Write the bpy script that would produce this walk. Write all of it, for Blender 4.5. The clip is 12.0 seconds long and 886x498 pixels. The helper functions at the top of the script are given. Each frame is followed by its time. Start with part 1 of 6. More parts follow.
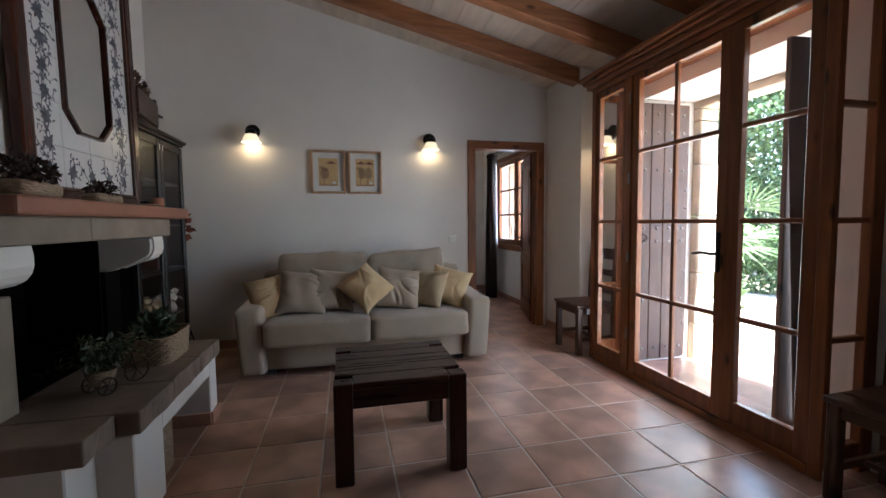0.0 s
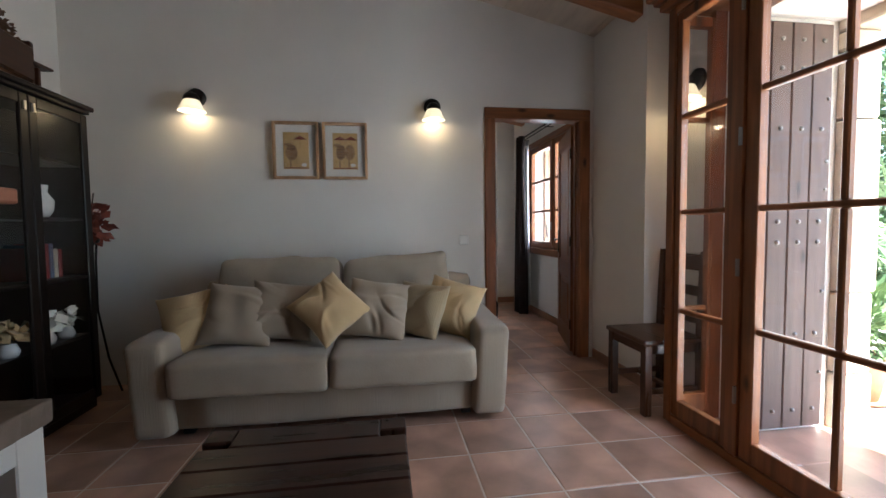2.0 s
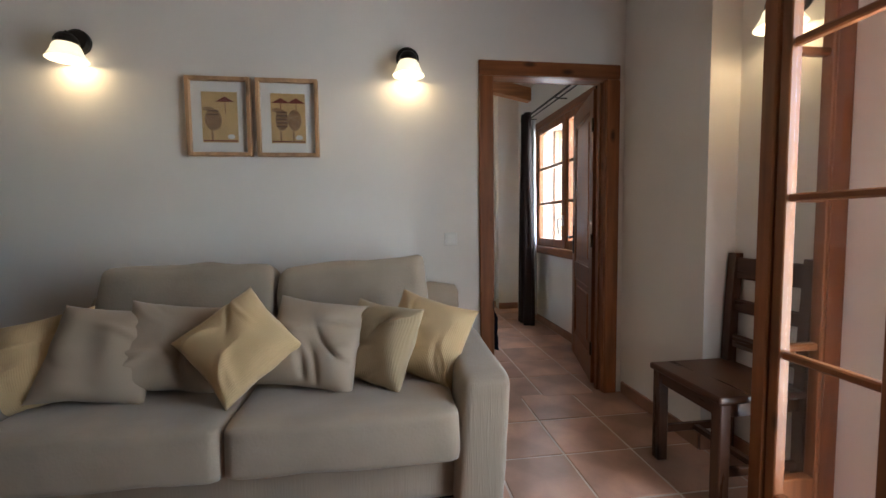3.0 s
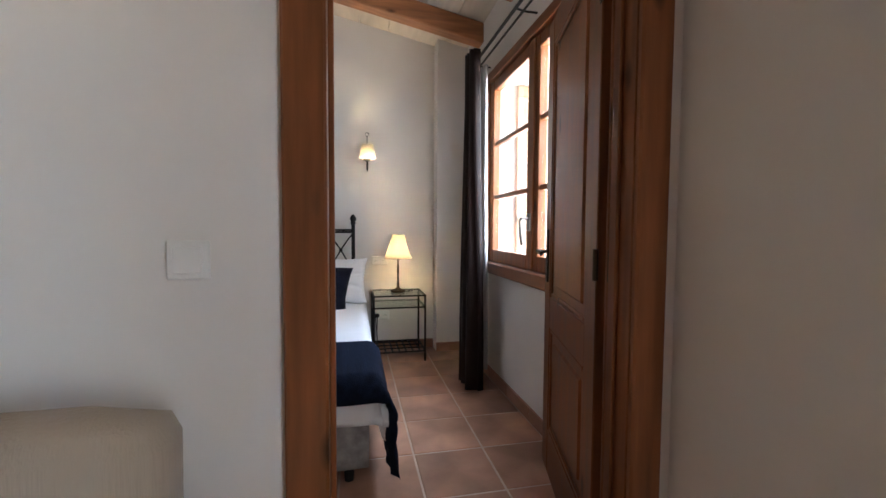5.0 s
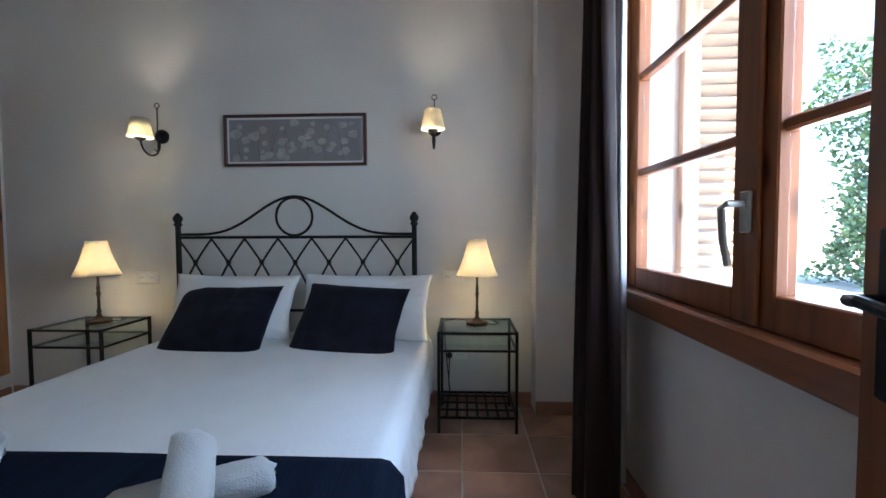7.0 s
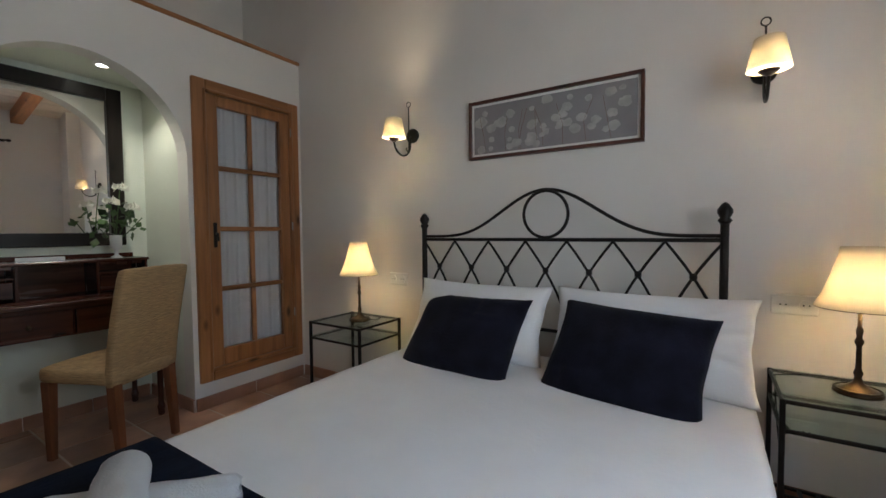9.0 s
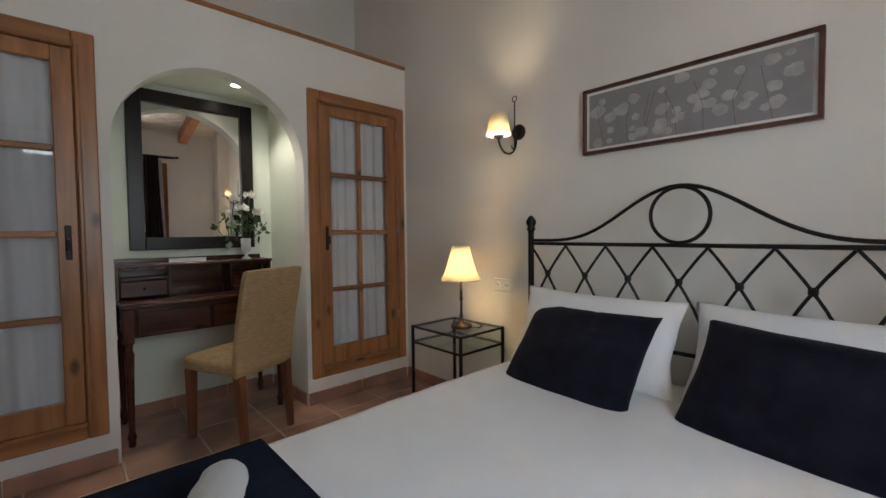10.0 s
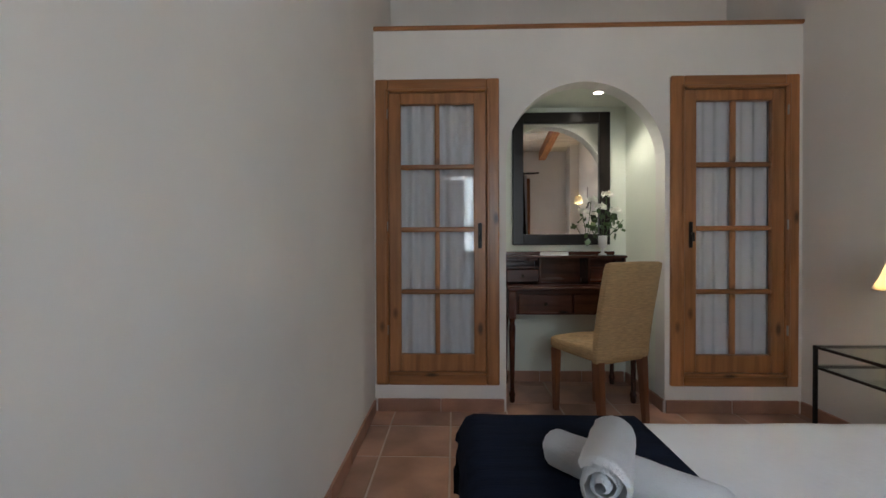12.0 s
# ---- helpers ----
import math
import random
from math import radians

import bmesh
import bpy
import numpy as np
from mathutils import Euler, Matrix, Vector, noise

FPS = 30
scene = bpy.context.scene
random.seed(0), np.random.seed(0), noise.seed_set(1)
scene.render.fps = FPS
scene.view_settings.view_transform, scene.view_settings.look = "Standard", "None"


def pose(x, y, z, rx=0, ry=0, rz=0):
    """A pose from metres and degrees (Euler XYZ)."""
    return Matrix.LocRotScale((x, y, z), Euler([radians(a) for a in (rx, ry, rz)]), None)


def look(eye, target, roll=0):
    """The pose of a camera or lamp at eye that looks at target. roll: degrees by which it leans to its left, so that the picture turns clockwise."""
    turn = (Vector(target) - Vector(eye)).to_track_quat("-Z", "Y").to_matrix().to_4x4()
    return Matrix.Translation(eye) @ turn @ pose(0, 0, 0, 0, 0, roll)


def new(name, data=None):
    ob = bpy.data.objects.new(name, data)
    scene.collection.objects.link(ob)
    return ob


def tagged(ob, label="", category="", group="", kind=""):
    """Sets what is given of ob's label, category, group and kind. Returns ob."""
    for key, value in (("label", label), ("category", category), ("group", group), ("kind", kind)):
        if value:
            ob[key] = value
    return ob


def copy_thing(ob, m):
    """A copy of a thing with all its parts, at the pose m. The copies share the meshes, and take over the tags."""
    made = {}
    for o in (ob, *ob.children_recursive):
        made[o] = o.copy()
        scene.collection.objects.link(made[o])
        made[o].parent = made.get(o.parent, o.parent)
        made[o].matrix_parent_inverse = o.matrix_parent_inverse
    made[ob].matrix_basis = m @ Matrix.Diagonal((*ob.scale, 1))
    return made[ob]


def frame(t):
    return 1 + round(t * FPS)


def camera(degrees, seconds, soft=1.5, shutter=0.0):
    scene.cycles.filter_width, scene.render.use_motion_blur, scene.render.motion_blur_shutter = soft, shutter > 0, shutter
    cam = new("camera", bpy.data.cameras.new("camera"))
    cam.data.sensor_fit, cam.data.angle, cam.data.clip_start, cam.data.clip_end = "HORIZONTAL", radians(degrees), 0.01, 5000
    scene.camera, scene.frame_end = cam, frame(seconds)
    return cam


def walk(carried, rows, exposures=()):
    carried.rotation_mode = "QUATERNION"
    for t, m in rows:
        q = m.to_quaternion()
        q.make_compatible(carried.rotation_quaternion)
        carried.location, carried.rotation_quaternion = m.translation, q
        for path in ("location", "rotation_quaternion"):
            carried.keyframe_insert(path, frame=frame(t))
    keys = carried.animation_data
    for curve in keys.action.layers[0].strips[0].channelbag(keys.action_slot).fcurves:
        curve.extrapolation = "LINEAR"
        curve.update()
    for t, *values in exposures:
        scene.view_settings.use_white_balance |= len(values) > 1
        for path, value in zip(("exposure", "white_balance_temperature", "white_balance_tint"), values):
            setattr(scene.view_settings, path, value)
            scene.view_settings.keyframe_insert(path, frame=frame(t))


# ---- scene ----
cam = camera(93.7, 12.0)
PATH = [
    (0, (0.225, 0.017, 1.231), (0.685, 1.959, 1.102), -0.6),
    (0.5, (0.327, 0.162, 1.219), (0.777, 2.107, 1.098), -0.5),
    (1, (0.424, 0.392, 1.207), (0.85, 2.343, 1.094), -0.6),
    (1.5, (0.557, 0.727, 1.186), (0.932, 2.689, 1.08), -0.7),
    (2, (0.729, 1.102, 1.153), (1.014, 3.079, 1.048), -0.7),
    (2.5, (0.859, 1.499, 1.146), (1.105, 3.48, 1.029), -0.7),
    (3, (0.997, 1.937, 1.151), (1.264, 3.915, 1.021), -0.7),
    (3.5, (1.159, 2.338, 1.146), (1.44, 4.314, 1.019), -0.7),
    (3.7, (1.21, 2.509, 1.159), (1.536, 4.478, 1.027), -0.6),
    (5.3, (1.826, 3.764, 1.096), (2.247, 5.718, 1.013), 0.3),
    (5.5, (1.885, 3.894, 1.09), (2.296, 5.85, 1.016), 0.1),
    (6, (1.955, 4.209, 1.094), (2.28, 6.182, 1.023), -0.0),
    (6.5, (2.024, 4.479, 1.098), (2.159, 6.473, 1.016), -0.2),
    (8.3, (1.807, 5.115, 1.132), (1.076, 6.973, 1.026), -0.3),
    (8.5, (1.777, 5.141, 1.126), (0.941, 6.955, 1.026), -0.4),
    (9, (1.669, 5.218, 1.12), (0.581, 6.894, 1.036), -0.5),
    (9.5, (1.583, 5.26, 1.141), (0.299, 6.792, 1.06), -0.7),
    (10, (1.575, 5.337, 1.136), (0.106, 6.692, 1.06), -0.6),
    (10.5, (1.576, 5.371, 1.14), (-0.088, 6.476, 1.056), -0.5),
    (11, (1.575, 5.359, 1.129), (-0.299, 6.053, 1.053), -0.6),
    (11.5, (1.566, 5.287, 1.099), (-0.408, 5.603, 1.045), -0.6),
    (12, (1.59, 5.205, 1.053), (-0.409, 5.151, 1.033), -0.2),
]
walk(cam, [(t, look(eye, target, roll)) for t, eye, target, roll in PATH],
     exposures=[(0, 3.6, 5750, 7), (1.5, 3.53, 5750, 5), (2.5, 3.75, 5900, 4), (3.0, 3.95, 6050, 5), (3.7, 4.1, 6250, 7),
                (5.4, 3.95, 5800, 8), (6.0, 3.7, 5400, 6), (6.7, 3.4, 5200, 4), (8.5, 3.45, 5950, 6), (10, 3.8, 6400, 8), (12, 3.9, 6300, 9)])

# ---- world and light ----
world = bpy.data.worlds.new("world")
scene.world = world
world.use_nodes = True
wn = world.node_tree.nodes
sky = wn.new("ShaderNodeTexSky")
sky.sky_type = "NISHITA"
sky.sun_disc = False
sky.sun_elevation = radians(62)
sky.sun_rotation = radians(166.5)
wn["Background"].inputs["Strength"].default_value = 0.15
world.node_tree.links.new(sky.outputs[0], wn["Background"].inputs[0])

sun_data = bpy.data.lights.new("sun", "SUN")
sun_data.energy, sun_data.angle, sun_data.color = 4.5, radians(0.5), (1.0, 0.95, 0.86)
sun_lamp = new("sun", sun_data)
sun_lamp.matrix_world = look((6, -25, 50), (0, 0, 0))


def bulb(name, at, watts, color=(1.0, 0.72, 0.40), radius=0.03):
    data = bpy.data.lights.new(name, "POINT")
    data.energy, data.color, data.shadow_soft_size = watts, color, radius
    ob = new(name, data)
    ob.location = at
    return ob


def area(name, at, to, w, h, watts, color):
    data = bpy.data.lights.new(name, "AREA")
    data.shape, data.size, data.size_y, data.energy, data.color = "RECTANGLE", w, h, watts, color
    ob = new(name, data)
    ob.matrix_world = look(at, to)
    return ob


# area lamps added to boost the sky's light, inside the porch and the bedroom window
area("terrace_daylight", (2.60, 2.42, 1.14), (0, 2.42, 0.97), 1.30, 2.1, 3.3, (0.88, 0.94, 1.0))
area("window_daylight", (2.84, 5.745, 1.50), (0, 5.745, 1.2), 1.35, 1.2, 3.2, (0.84, 0.92, 1.0))
SCONCE_W, LAMP_W, SMALL_W, SPOT_W = 0.11, 0.92, 0.80, 1.25


# ---- materials ----
def mat(name, color, rough=0.6, vary=0.12, scale=6.0, bump=0.15, fine=60.0, metal=0.0, stretch=(1, 1, 1),
        island=0.0, sheen=0.0, spec=0.5, stain=0.0, bump_size=0.004):
    m = bpy.data.materials.new(name)
    m.use_nodes = True
    nt = m.node_tree
    n, link = nt.nodes, nt.links.new
    b = n["Principled BSDF"]
    b.inputs["Roughness"].default_value = rough
    b.inputs["Metallic"].default_value = metal
    b.inputs["Specular IOR Level"].default_value = spec
    b.inputs["Sheen Weight"].default_value = sheen
    co = n.new("ShaderNodeTexCoord")
    mp = n.new("ShaderNodeMapping")
    mp.inputs["Scale"].default_value = stretch
    link(co.outputs["Object"], mp.inputs["Vector"])
    big = n.new("ShaderNodeTexNoise")
    big.inputs["Scale"].default_value = scale
    big.inputs["Detail"].default_value = 5
    link(mp.outputs[0], big.inputs["Vector"])
    ramp = n.new("ShaderNodeMapRange")
    ramp.inputs["From Min"].default_value, ramp.inputs["From Max"].default_value = 0.3, 0.7
    ramp.inputs["To Min"].default_value, ramp.inputs["To Max"].default_value = 1 - vary, 1 + vary
    link(big.outputs["Fac"], ramp.inputs["Value"])
    factor = ramp.outputs[0]
    if island:
        info = n.new("ShaderNodeObjectInfo")
        r2 = n.new("ShaderNodeMapRange")
        r2.inputs["To Min"].default_value, r2.inputs["To Max"].default_value = 1 - island, 1 + island
        link(info.outputs["Random"], r2.inputs["Value"])
        mul = n.new("ShaderNodeMath")
        mul.operation = "MULTIPLY"
        link(factor, mul.inputs[0])
        link(r2.outputs[0], mul.inputs[1])
        factor = mul.outputs[0]
    if stain:
        st = n.new("ShaderNodeTexNoise")
        st.inputs["Scale"].default_value = 1.3
        st.inputs["Detail"].default_value = 8
        link(co.outputs["Object"], st.inputs["Vector"])
        r3 = n.new("ShaderNodeMapRange")
        r3.inputs["From Min"].default_value, r3.inputs["From Max"].default_value = 0.4, 0.62
        r3.inputs["To Min"].default_value, r3.inputs["To Max"].default_value = 1 - stain, 1 + stain * 0.3
        link(st.outputs["Fac"], r3.inputs["Value"])
        mul = n.new("ShaderNodeMath")
        mul.operation = "MULTIPLY"
        link(factor, mul.inputs[0])
        link(r3.outputs[0], mul.inputs[1])
        factor = mul.outputs[0]
    sc = n.new("ShaderNodeVectorMath")
    sc.operation = "SCALE"
    sc.inputs[0].default_value = color
    link(factor, sc.inputs["Scale"])
    link(sc.outputs[0], b.inputs["Base Color"])
    if bump:
        fn = n.new("ShaderNodeTexNoise")
        fn.inputs["Scale"].default_value = fine
        fn.inputs["Detail"].default_value = 4
        link(mp.outputs[0], fn.inputs["Vector"])
        bp = n.new("ShaderNodeBump")
        bp.inputs["Strength"].default_value = bump
        bp.inputs["Distance"].default_value = bump_size
        link(fn.outputs["Fac"], bp.inputs["Height"])
        link(bp.outputs[0], b.inputs["Normal"])
        rr = n.new("ShaderNodeMapRange")
        rr.inputs["To Min"].default_value = max(0.02, rough - 0.1)
        rr.inputs["To Max"].default_value = min(1.0, rough + 0.1)
        link(big.outputs["Fac"], rr.inputs["Value"])
        link(rr.outputs[0], b.inputs["Roughness"])
    return m


def wood(name, color, rough=0.4, grain="z", vary=0.3, island=0.12, spec=0.5):
    """Wood with its grain stretched along one axis, and knots."""
    st = {"x": (0.7, 9, 9), "y": (9, 0.7, 9), "z": (9, 9, 0.7)}[grain]
    m = mat(name, color, rough, vary, 3.0, 0.12, 22.0, stretch=st, island=island, spec=spec, bump_size=0.002)
    n, link = m.node_tree.nodes, m.node_tree.links.new
    co = n.new("ShaderNodeTexCoord")
    mp = n.new("ShaderNodeMapping")
    mp.inputs["Scale"].default_value = {"x": (3, 7, 7), "y": (7, 3, 7), "z": (7, 7, 3)}[grain]
    link(co.outputs["Object"], mp.inputs["Vector"])
    v = n.new("ShaderNodeTexVoronoi")
    v.inputs["Scale"].default_value = 1.0
    link(mp.outputs[0], v.inputs["Vector"])
    r = n.new("ShaderNodeMapRange")
    r.inputs["From Min"].default_value, r.inputs["From Max"].default_value = 0.06, 0.16
    r.inputs["To Min"].default_value, r.inputs["To Max"].default_value = 0.25, 1.0
    link(v.outputs["Distance"], r.inputs["Value"])
    b = n["Principled BSDF"]
    old = b.inputs["Base Color"].links[0].from_socket
    mul = n.new("ShaderNodeVectorMath")
    mul.operation = "SCALE"
    link(old, mul.inputs[0])
    link(r.outputs[0], mul.inputs["Scale"])
    link(mul.outputs[0], b.inputs["Base Color"])
    return m


def glow(name, color, strength, base=(0.8, 0.75, 0.65)):
    m = mat(name, base, 0.6, 0.05, 20, 0.05)
    b = m.node_tree.nodes["Principled BSDF"]
    b.inputs["Emission Color"].default_value = (*color, 1)
    b.inputs["Emission Strength"].default_value = strength
    return m


def glass_mat(name, tint=(1, 1, 1)):
    m = bpy.data.materials.new(name)
    m.use_nodes = True
    n, link = m.node_tree.nodes, m.node_tree.links.new
    n.remove(n["Principled BSDF"])
    tr, gl, mx, lw = (n.new("ShaderNodeBsdfTransparent"), n.new("ShaderNodeBsdfGlossy"), n.new("ShaderNodeMixShader"), n.new("ShaderNodeLayerWeight"))
    tr.inputs["Color"].default_value = (*tint, 1)
    gl.inputs["Roughness"].default_value = 0.02
    lw.inputs["Blend"].default_value = 0.5
    pw = n.new("ShaderNodeMath")
    pw.operation = "POWER"
    pw.inputs[1].default_value = 5.0
    ad = n.new("ShaderNodeMath")
    ad.operation = "MULTIPLY_ADD"
    ad.inputs[1].default_value, ad.inputs[2].default_value = 0.6, 0.035
    link(lw.outputs["Facing"], pw.inputs[0])
    link(pw.outputs[0], ad.inputs[0])
    link(ad.outputs[0], mx.inputs[0])
    link(tr.outputs[0], mx.inputs[1])
    link(gl.outputs[0], mx.inputs[2])
    link(mx.outputs[0], n["Material Output"].inputs[0])
    return m


PLASTER = mat("plaster", (0.78, 0.745, 0.70), 0.85, 0.035, 1.6, 0.25, 14, stain=0.03, bump_size=0.006)
NICHE = mat("niche_plaster", (0.78, 0.80, 0.70), 0.85, 0.035, 1.6, 0.25, 14, bump_size=0.006)
TILE = mat("terracotta_tile", (0.43, 0.245, 0.17), 0.33, 0.30, 4.0, 0.12, 40, island=0.13, stain=0.18)
GROUT = mat("grout", (0.60, 0.50, 0.43), 0.9, 0.15, 8, 0.3, 90)
SKIRT = mat("skirting_tile", (0.36, 0.19, 0.125), 0.45, 0.2, 6, 0.12, 40, island=0.1)
PINE = {a: wood("pine_" + a, (0.225, 0.080, 0.028), 0.36, a, spec=0.32) for a in "xyz"}
HONEY = {a: wood("honey_pine_" + a, (0.33, 0.14, 0.052), 0.36, a) for a in "xyz"}
BEAM = wood("beam_wood", (0.36, 0.15, 0.06), 0.5, "x")
BOARD = mat("whitewashed_board", (0.62, 0.54, 0.45), 0.7, 0.12, 3, 0.15, 30, stretch=(4, 0.8, 4))
DARK = {a: wood("dark_wood_" + a, (0.038, 0.0145, 0.0095), 0.3, a, 0.4, spec=0.22) for a in "xyz"}
CHAIRW = {a: wood("chair_wood_" + a, (0.065, 0.026, 0.013), 0.3, a, 0.3, spec=0.4) for a in "xyz"}
RAW = {a: wood("weathered_plank_" + a, (0.105, 0.066, 0.052), 0.7, a, 0.35) for a in "xyz"}
MAHOG = {a: wood("mahogany_" + a, (0.062, 0.017, 0.009), 0.25, a, 0.45, spec=0.45) for a in "xyz"}
# honey pine lightened: the daylight's glare on the shutters is put into the colour
PALEW = {a: wood("glare_pale_shutter_" + a, (0.56, 0.40, 0.28), 0.6, a, 0.2) for a in "xyz"}
EBONY = {a: wood("ebony_" + a, (0.011, 0.007, 0.0055), 0.32, a, 0.3, spec=0.3) for a in "xyz"}
SOFA = mat("sofa_corduroy", (0.345, 0.276, 0.208), 0.9, 0.07, 4, 0.5, 160, stretch=(1, 1, 0.05), sheen=0.25, spec=0.2)
SOFAP = mat("sofa_suede", (0.355, 0.285, 0.215), 0.9, 0.09, 5, 0.35, 90, sheen=0.25, spec=0.2)
YELLOW = mat("mustard_cotton", (0.54, 0.385, 0.205), 0.9, 0.07, 3, 0.2, 130, sheen=0.2, spec=0.2)
OLIVE = mat("khaki_cotton", (0.37, 0.278, 0.165), 0.9, 0.07, 3, 0.12, 160, sheen=0.2, spec=0.2)
BEIGE = mat("taupe_cotton", (0.355, 0.277, 0.205), 0.9, 0.07, 3, 0.12, 160, sheen=0.2, spec=0.2)


def ribbed(m, scale, strength):
    """Fine ribs woven into a cloth."""
    n, link = m.node_tree.nodes, m.node_tree.links.new
    co = n.new("ShaderNodeTexCoord")
    w = n.new("ShaderNodeTexWave")
    w.inputs["Scale"].default_value = scale
    w.inputs["Distortion"].default_value = 0.6
    link(co.outputs["Object"], w.inputs["Vector"])
    bp = n.new("ShaderNodeBump")
    bp.inputs["Strength"].default_value = strength
    bp.inputs["Distance"].default_value = 0.003
    link(w.outputs["Fac"], bp.inputs["Height"])
    b = n["Principled BSDF"]
    link(b.inputs["Normal"].links[0].from_socket, bp.inputs["Normal"])
    link(bp.outputs[0], b.inputs["Normal"])


ribbed(YELLOW, 42, 0.3)
ribbed(OLIVE, 36, 0.4)
STONE = mat("sandstone", (0.31, 0.25, 0.19), 0.7, 0.16, 7, 0.3, 50, stain=0.15, island=0.08)
HEARTH = mat("brown_hearth_stone", (0.225, 0.168, 0.130), 0.65, 0.22, 7, 0.35, 50, stain=0.2, island=0.1)
BUNCH = mat("brown_dried_bunch", (0.15, 0.082, 0.045), 0.8, 0.4, 30, 0.2, 60)
CLAY = mat("mantel_clay", (0.36, 0.155, 0.095), 0.55, 0.12, 6, 0.2, 40, stain=0.1)
SOOT = mat("soot", (0.005, 0.0045, 0.004), 0.95, 0.4, 5, 0.4, 30, spec=0.05)
IRON = mat("black_iron", (0.018, 0.015, 0.013), 0.42, 0.3, 12, 0.25, 70, metal=0.6)
BRONZE = mat("bronze", (0.07, 0.05, 0.032), 0.38, 0.3, 14, 0.2, 70, metal=0.9)
STEEL = mat("brushed_steel", (0.33, 0.31, 0.29), 0.3, 0.1, 10, 0.1, 90, metal=1.0)
SHEET = mat("white_cotton", (0.80, 0.80, 0.80), 0.9, 0.03, 5, 0.25, 60, spec=0.2)
TOWEL = mat("white_terry", (0.86, 0.86, 0.86), 0.95, 0.03, 9, 0.5, 220, spec=0.1, sheen=0.2, bump_size=0.004)
NAVY = mat("black_velvet", (0.009, 0.009, 0.017), 0.85, 0.5, 9, 0.5, 110, spec=0.12, sheen=0.04)
THROW = mat("navy_throw", (0.009, 0.013, 0.026), 0.95, 0.3, 30, 0.8, 200, stretch=(1, 0.1, 1), spec=0.08)
CURTAIN = mat("brown_satin", (0.020, 0.010, 0.008), 0.6, 0.2, 4, 0.1, 60, spec=0.22)
SHEER = mat("white_sheer", (0.58, 0.58, 0.60), 0.8, 0.04, 5, 0.04, 60, stretch=(2, 2, 0.3), spec=0.1)
WICKER = mat("wicker", (0.36, 0.26, 0.17), 0.7, 0.3, 40, 1.0, 55, stretch=(1, 1, 2.4), bump_size=0.012)
RATTAN = mat("straw_weave", (0.42, 0.275, 0.135), 0.7, 0.22, 60, 1.0, 70, stretch=(0.4, 0.4, 3), bump_size=0.006)
LEAF = mat("leaf", (0.06, 0.11, 0.035), 0.5, 0.4, 9, 0.1, 40, island=0.3)
FERN = mat("dark_fern", (0.040, 0.058, 0.022), 0.55, 0.4, 9, 0.1, 40)
LEAFL = mat("pale_leaf", (0.12, 0.19, 0.07), 0.55, 0.4, 3, 0.1, 40, island=0.3)
DRYLEAF = mat("dried_flower", (0.06, 0.036, 0.024), 0.8, 0.4, 30, 0.2, 60)
REDLEAF = mat("red_dried_flower", (0.16, 0.035, 0.02), 0.75, 0.4, 30, 0.2, 60)
PETAL = mat("white_petal", (0.78, 0.76, 0.68), 0.7, 0.08, 20, 0.1, 40)
PLASTIC = mat("white_plastic", (0.78, 0.77, 0.74), 0.35, 0.02, 8, 0)
BLACKP = mat("black_plastic", (0.01, 0.01, 0.01), 0.4, 0.1, 8, 0)
PAPERW = mat("white_mat_board", (0.80, 0.79, 0.76), 0.8, 0.02, 8, 0)
SEPIA = mat("sepia_print", (0.62, 0.43, 0.20), 0.7, 0.1, 14, 0)
SEPIAD = mat("sepia_ink", (0.16, 0.085, 0.05), 0.7, 0.2, 20, 0)
UMBRED = mat("umbrella_red", (0.20, 0.045, 0.03), 0.7, 0.2, 20, 0)
SEPIAM = mat("sepia_figure", (0.34, 0.21, 0.11), 0.7, 0.25, 40, 0)
OAKF = wood("oak_frame", (0.50, 0.30, 0.16), 0.5, "z")
ARTG = mat("grey_print", (0.27, 0.255, 0.26), 0.5, 0.12, 6, 0)
ARTL = mat("pale_blossom", (0.42, 0.40, 0.39), 0.5, 0.2, 18, 0)
CERAM = mat("white_glazed_tile", (0.74, 0.73, 0.72), 0.2, 0.03, 6, 0)
BLUE = mat("blue_grey_glaze", (0.16, 0.16, 0.19), 0.25, 0.3, 30, 0)


def parchment(name):
    """Thin paper that lets the bulb's light through."""
    m = bpy.data.materials.new(name)
    m.use_nodes = True
    n, link = m.node_tree.nodes, m.node_tree.links.new
    n.remove(n["Principled BSDF"])
    df, tl, mx = n.new("ShaderNodeBsdfDiffuse"), n.new("ShaderNodeBsdfTranslucent"), n.new("ShaderNodeMixShader")
    df.inputs["Color"].default_value = (0.78, 0.70, 0.55, 1)
    tl.inputs["Color"].default_value = (0.37, 0.335, 0.27, 1)
    mx.inputs["Fac"].default_value = 0.5
    link(df.outputs[0], mx.inputs[1])
    link(tl.outputs[0], mx.inputs[2])
    link(mx.outputs[0], n["Material Output"].inputs["Surface"])
    return m


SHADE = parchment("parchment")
OPAL = glow("lit_opal_glass", (1.0, 0.76, 0.46), 0.09)
SPOTL = glow("lit_spot", (1.0, 0.93, 0.8), 2.0)
GLASS = glass_mat("window_glass")
GREENG = glass_mat("table_glass", (0.90, 0.95, 0.92))
MIRROR = mat("mirror", (0.86, 0.87, 0.87), 0.01, 0.0, 1, 0, metal=1.0)
BARK = mat("bark", (0.16, 0.12, 0.09), 0.9, 0.3, 8, 0.8, 20, stretch=(3, 3, 0.5))
GRASS = mat("garden_ground", (0.30, 0.25, 0.18), 0.95, 0.3, 2, 0.4, 20)
PAVE = mat("pale_paving", (0.55, 0.50, 0.44), 0.8, 0.12, 2, 0.2, 20, island=0.08)
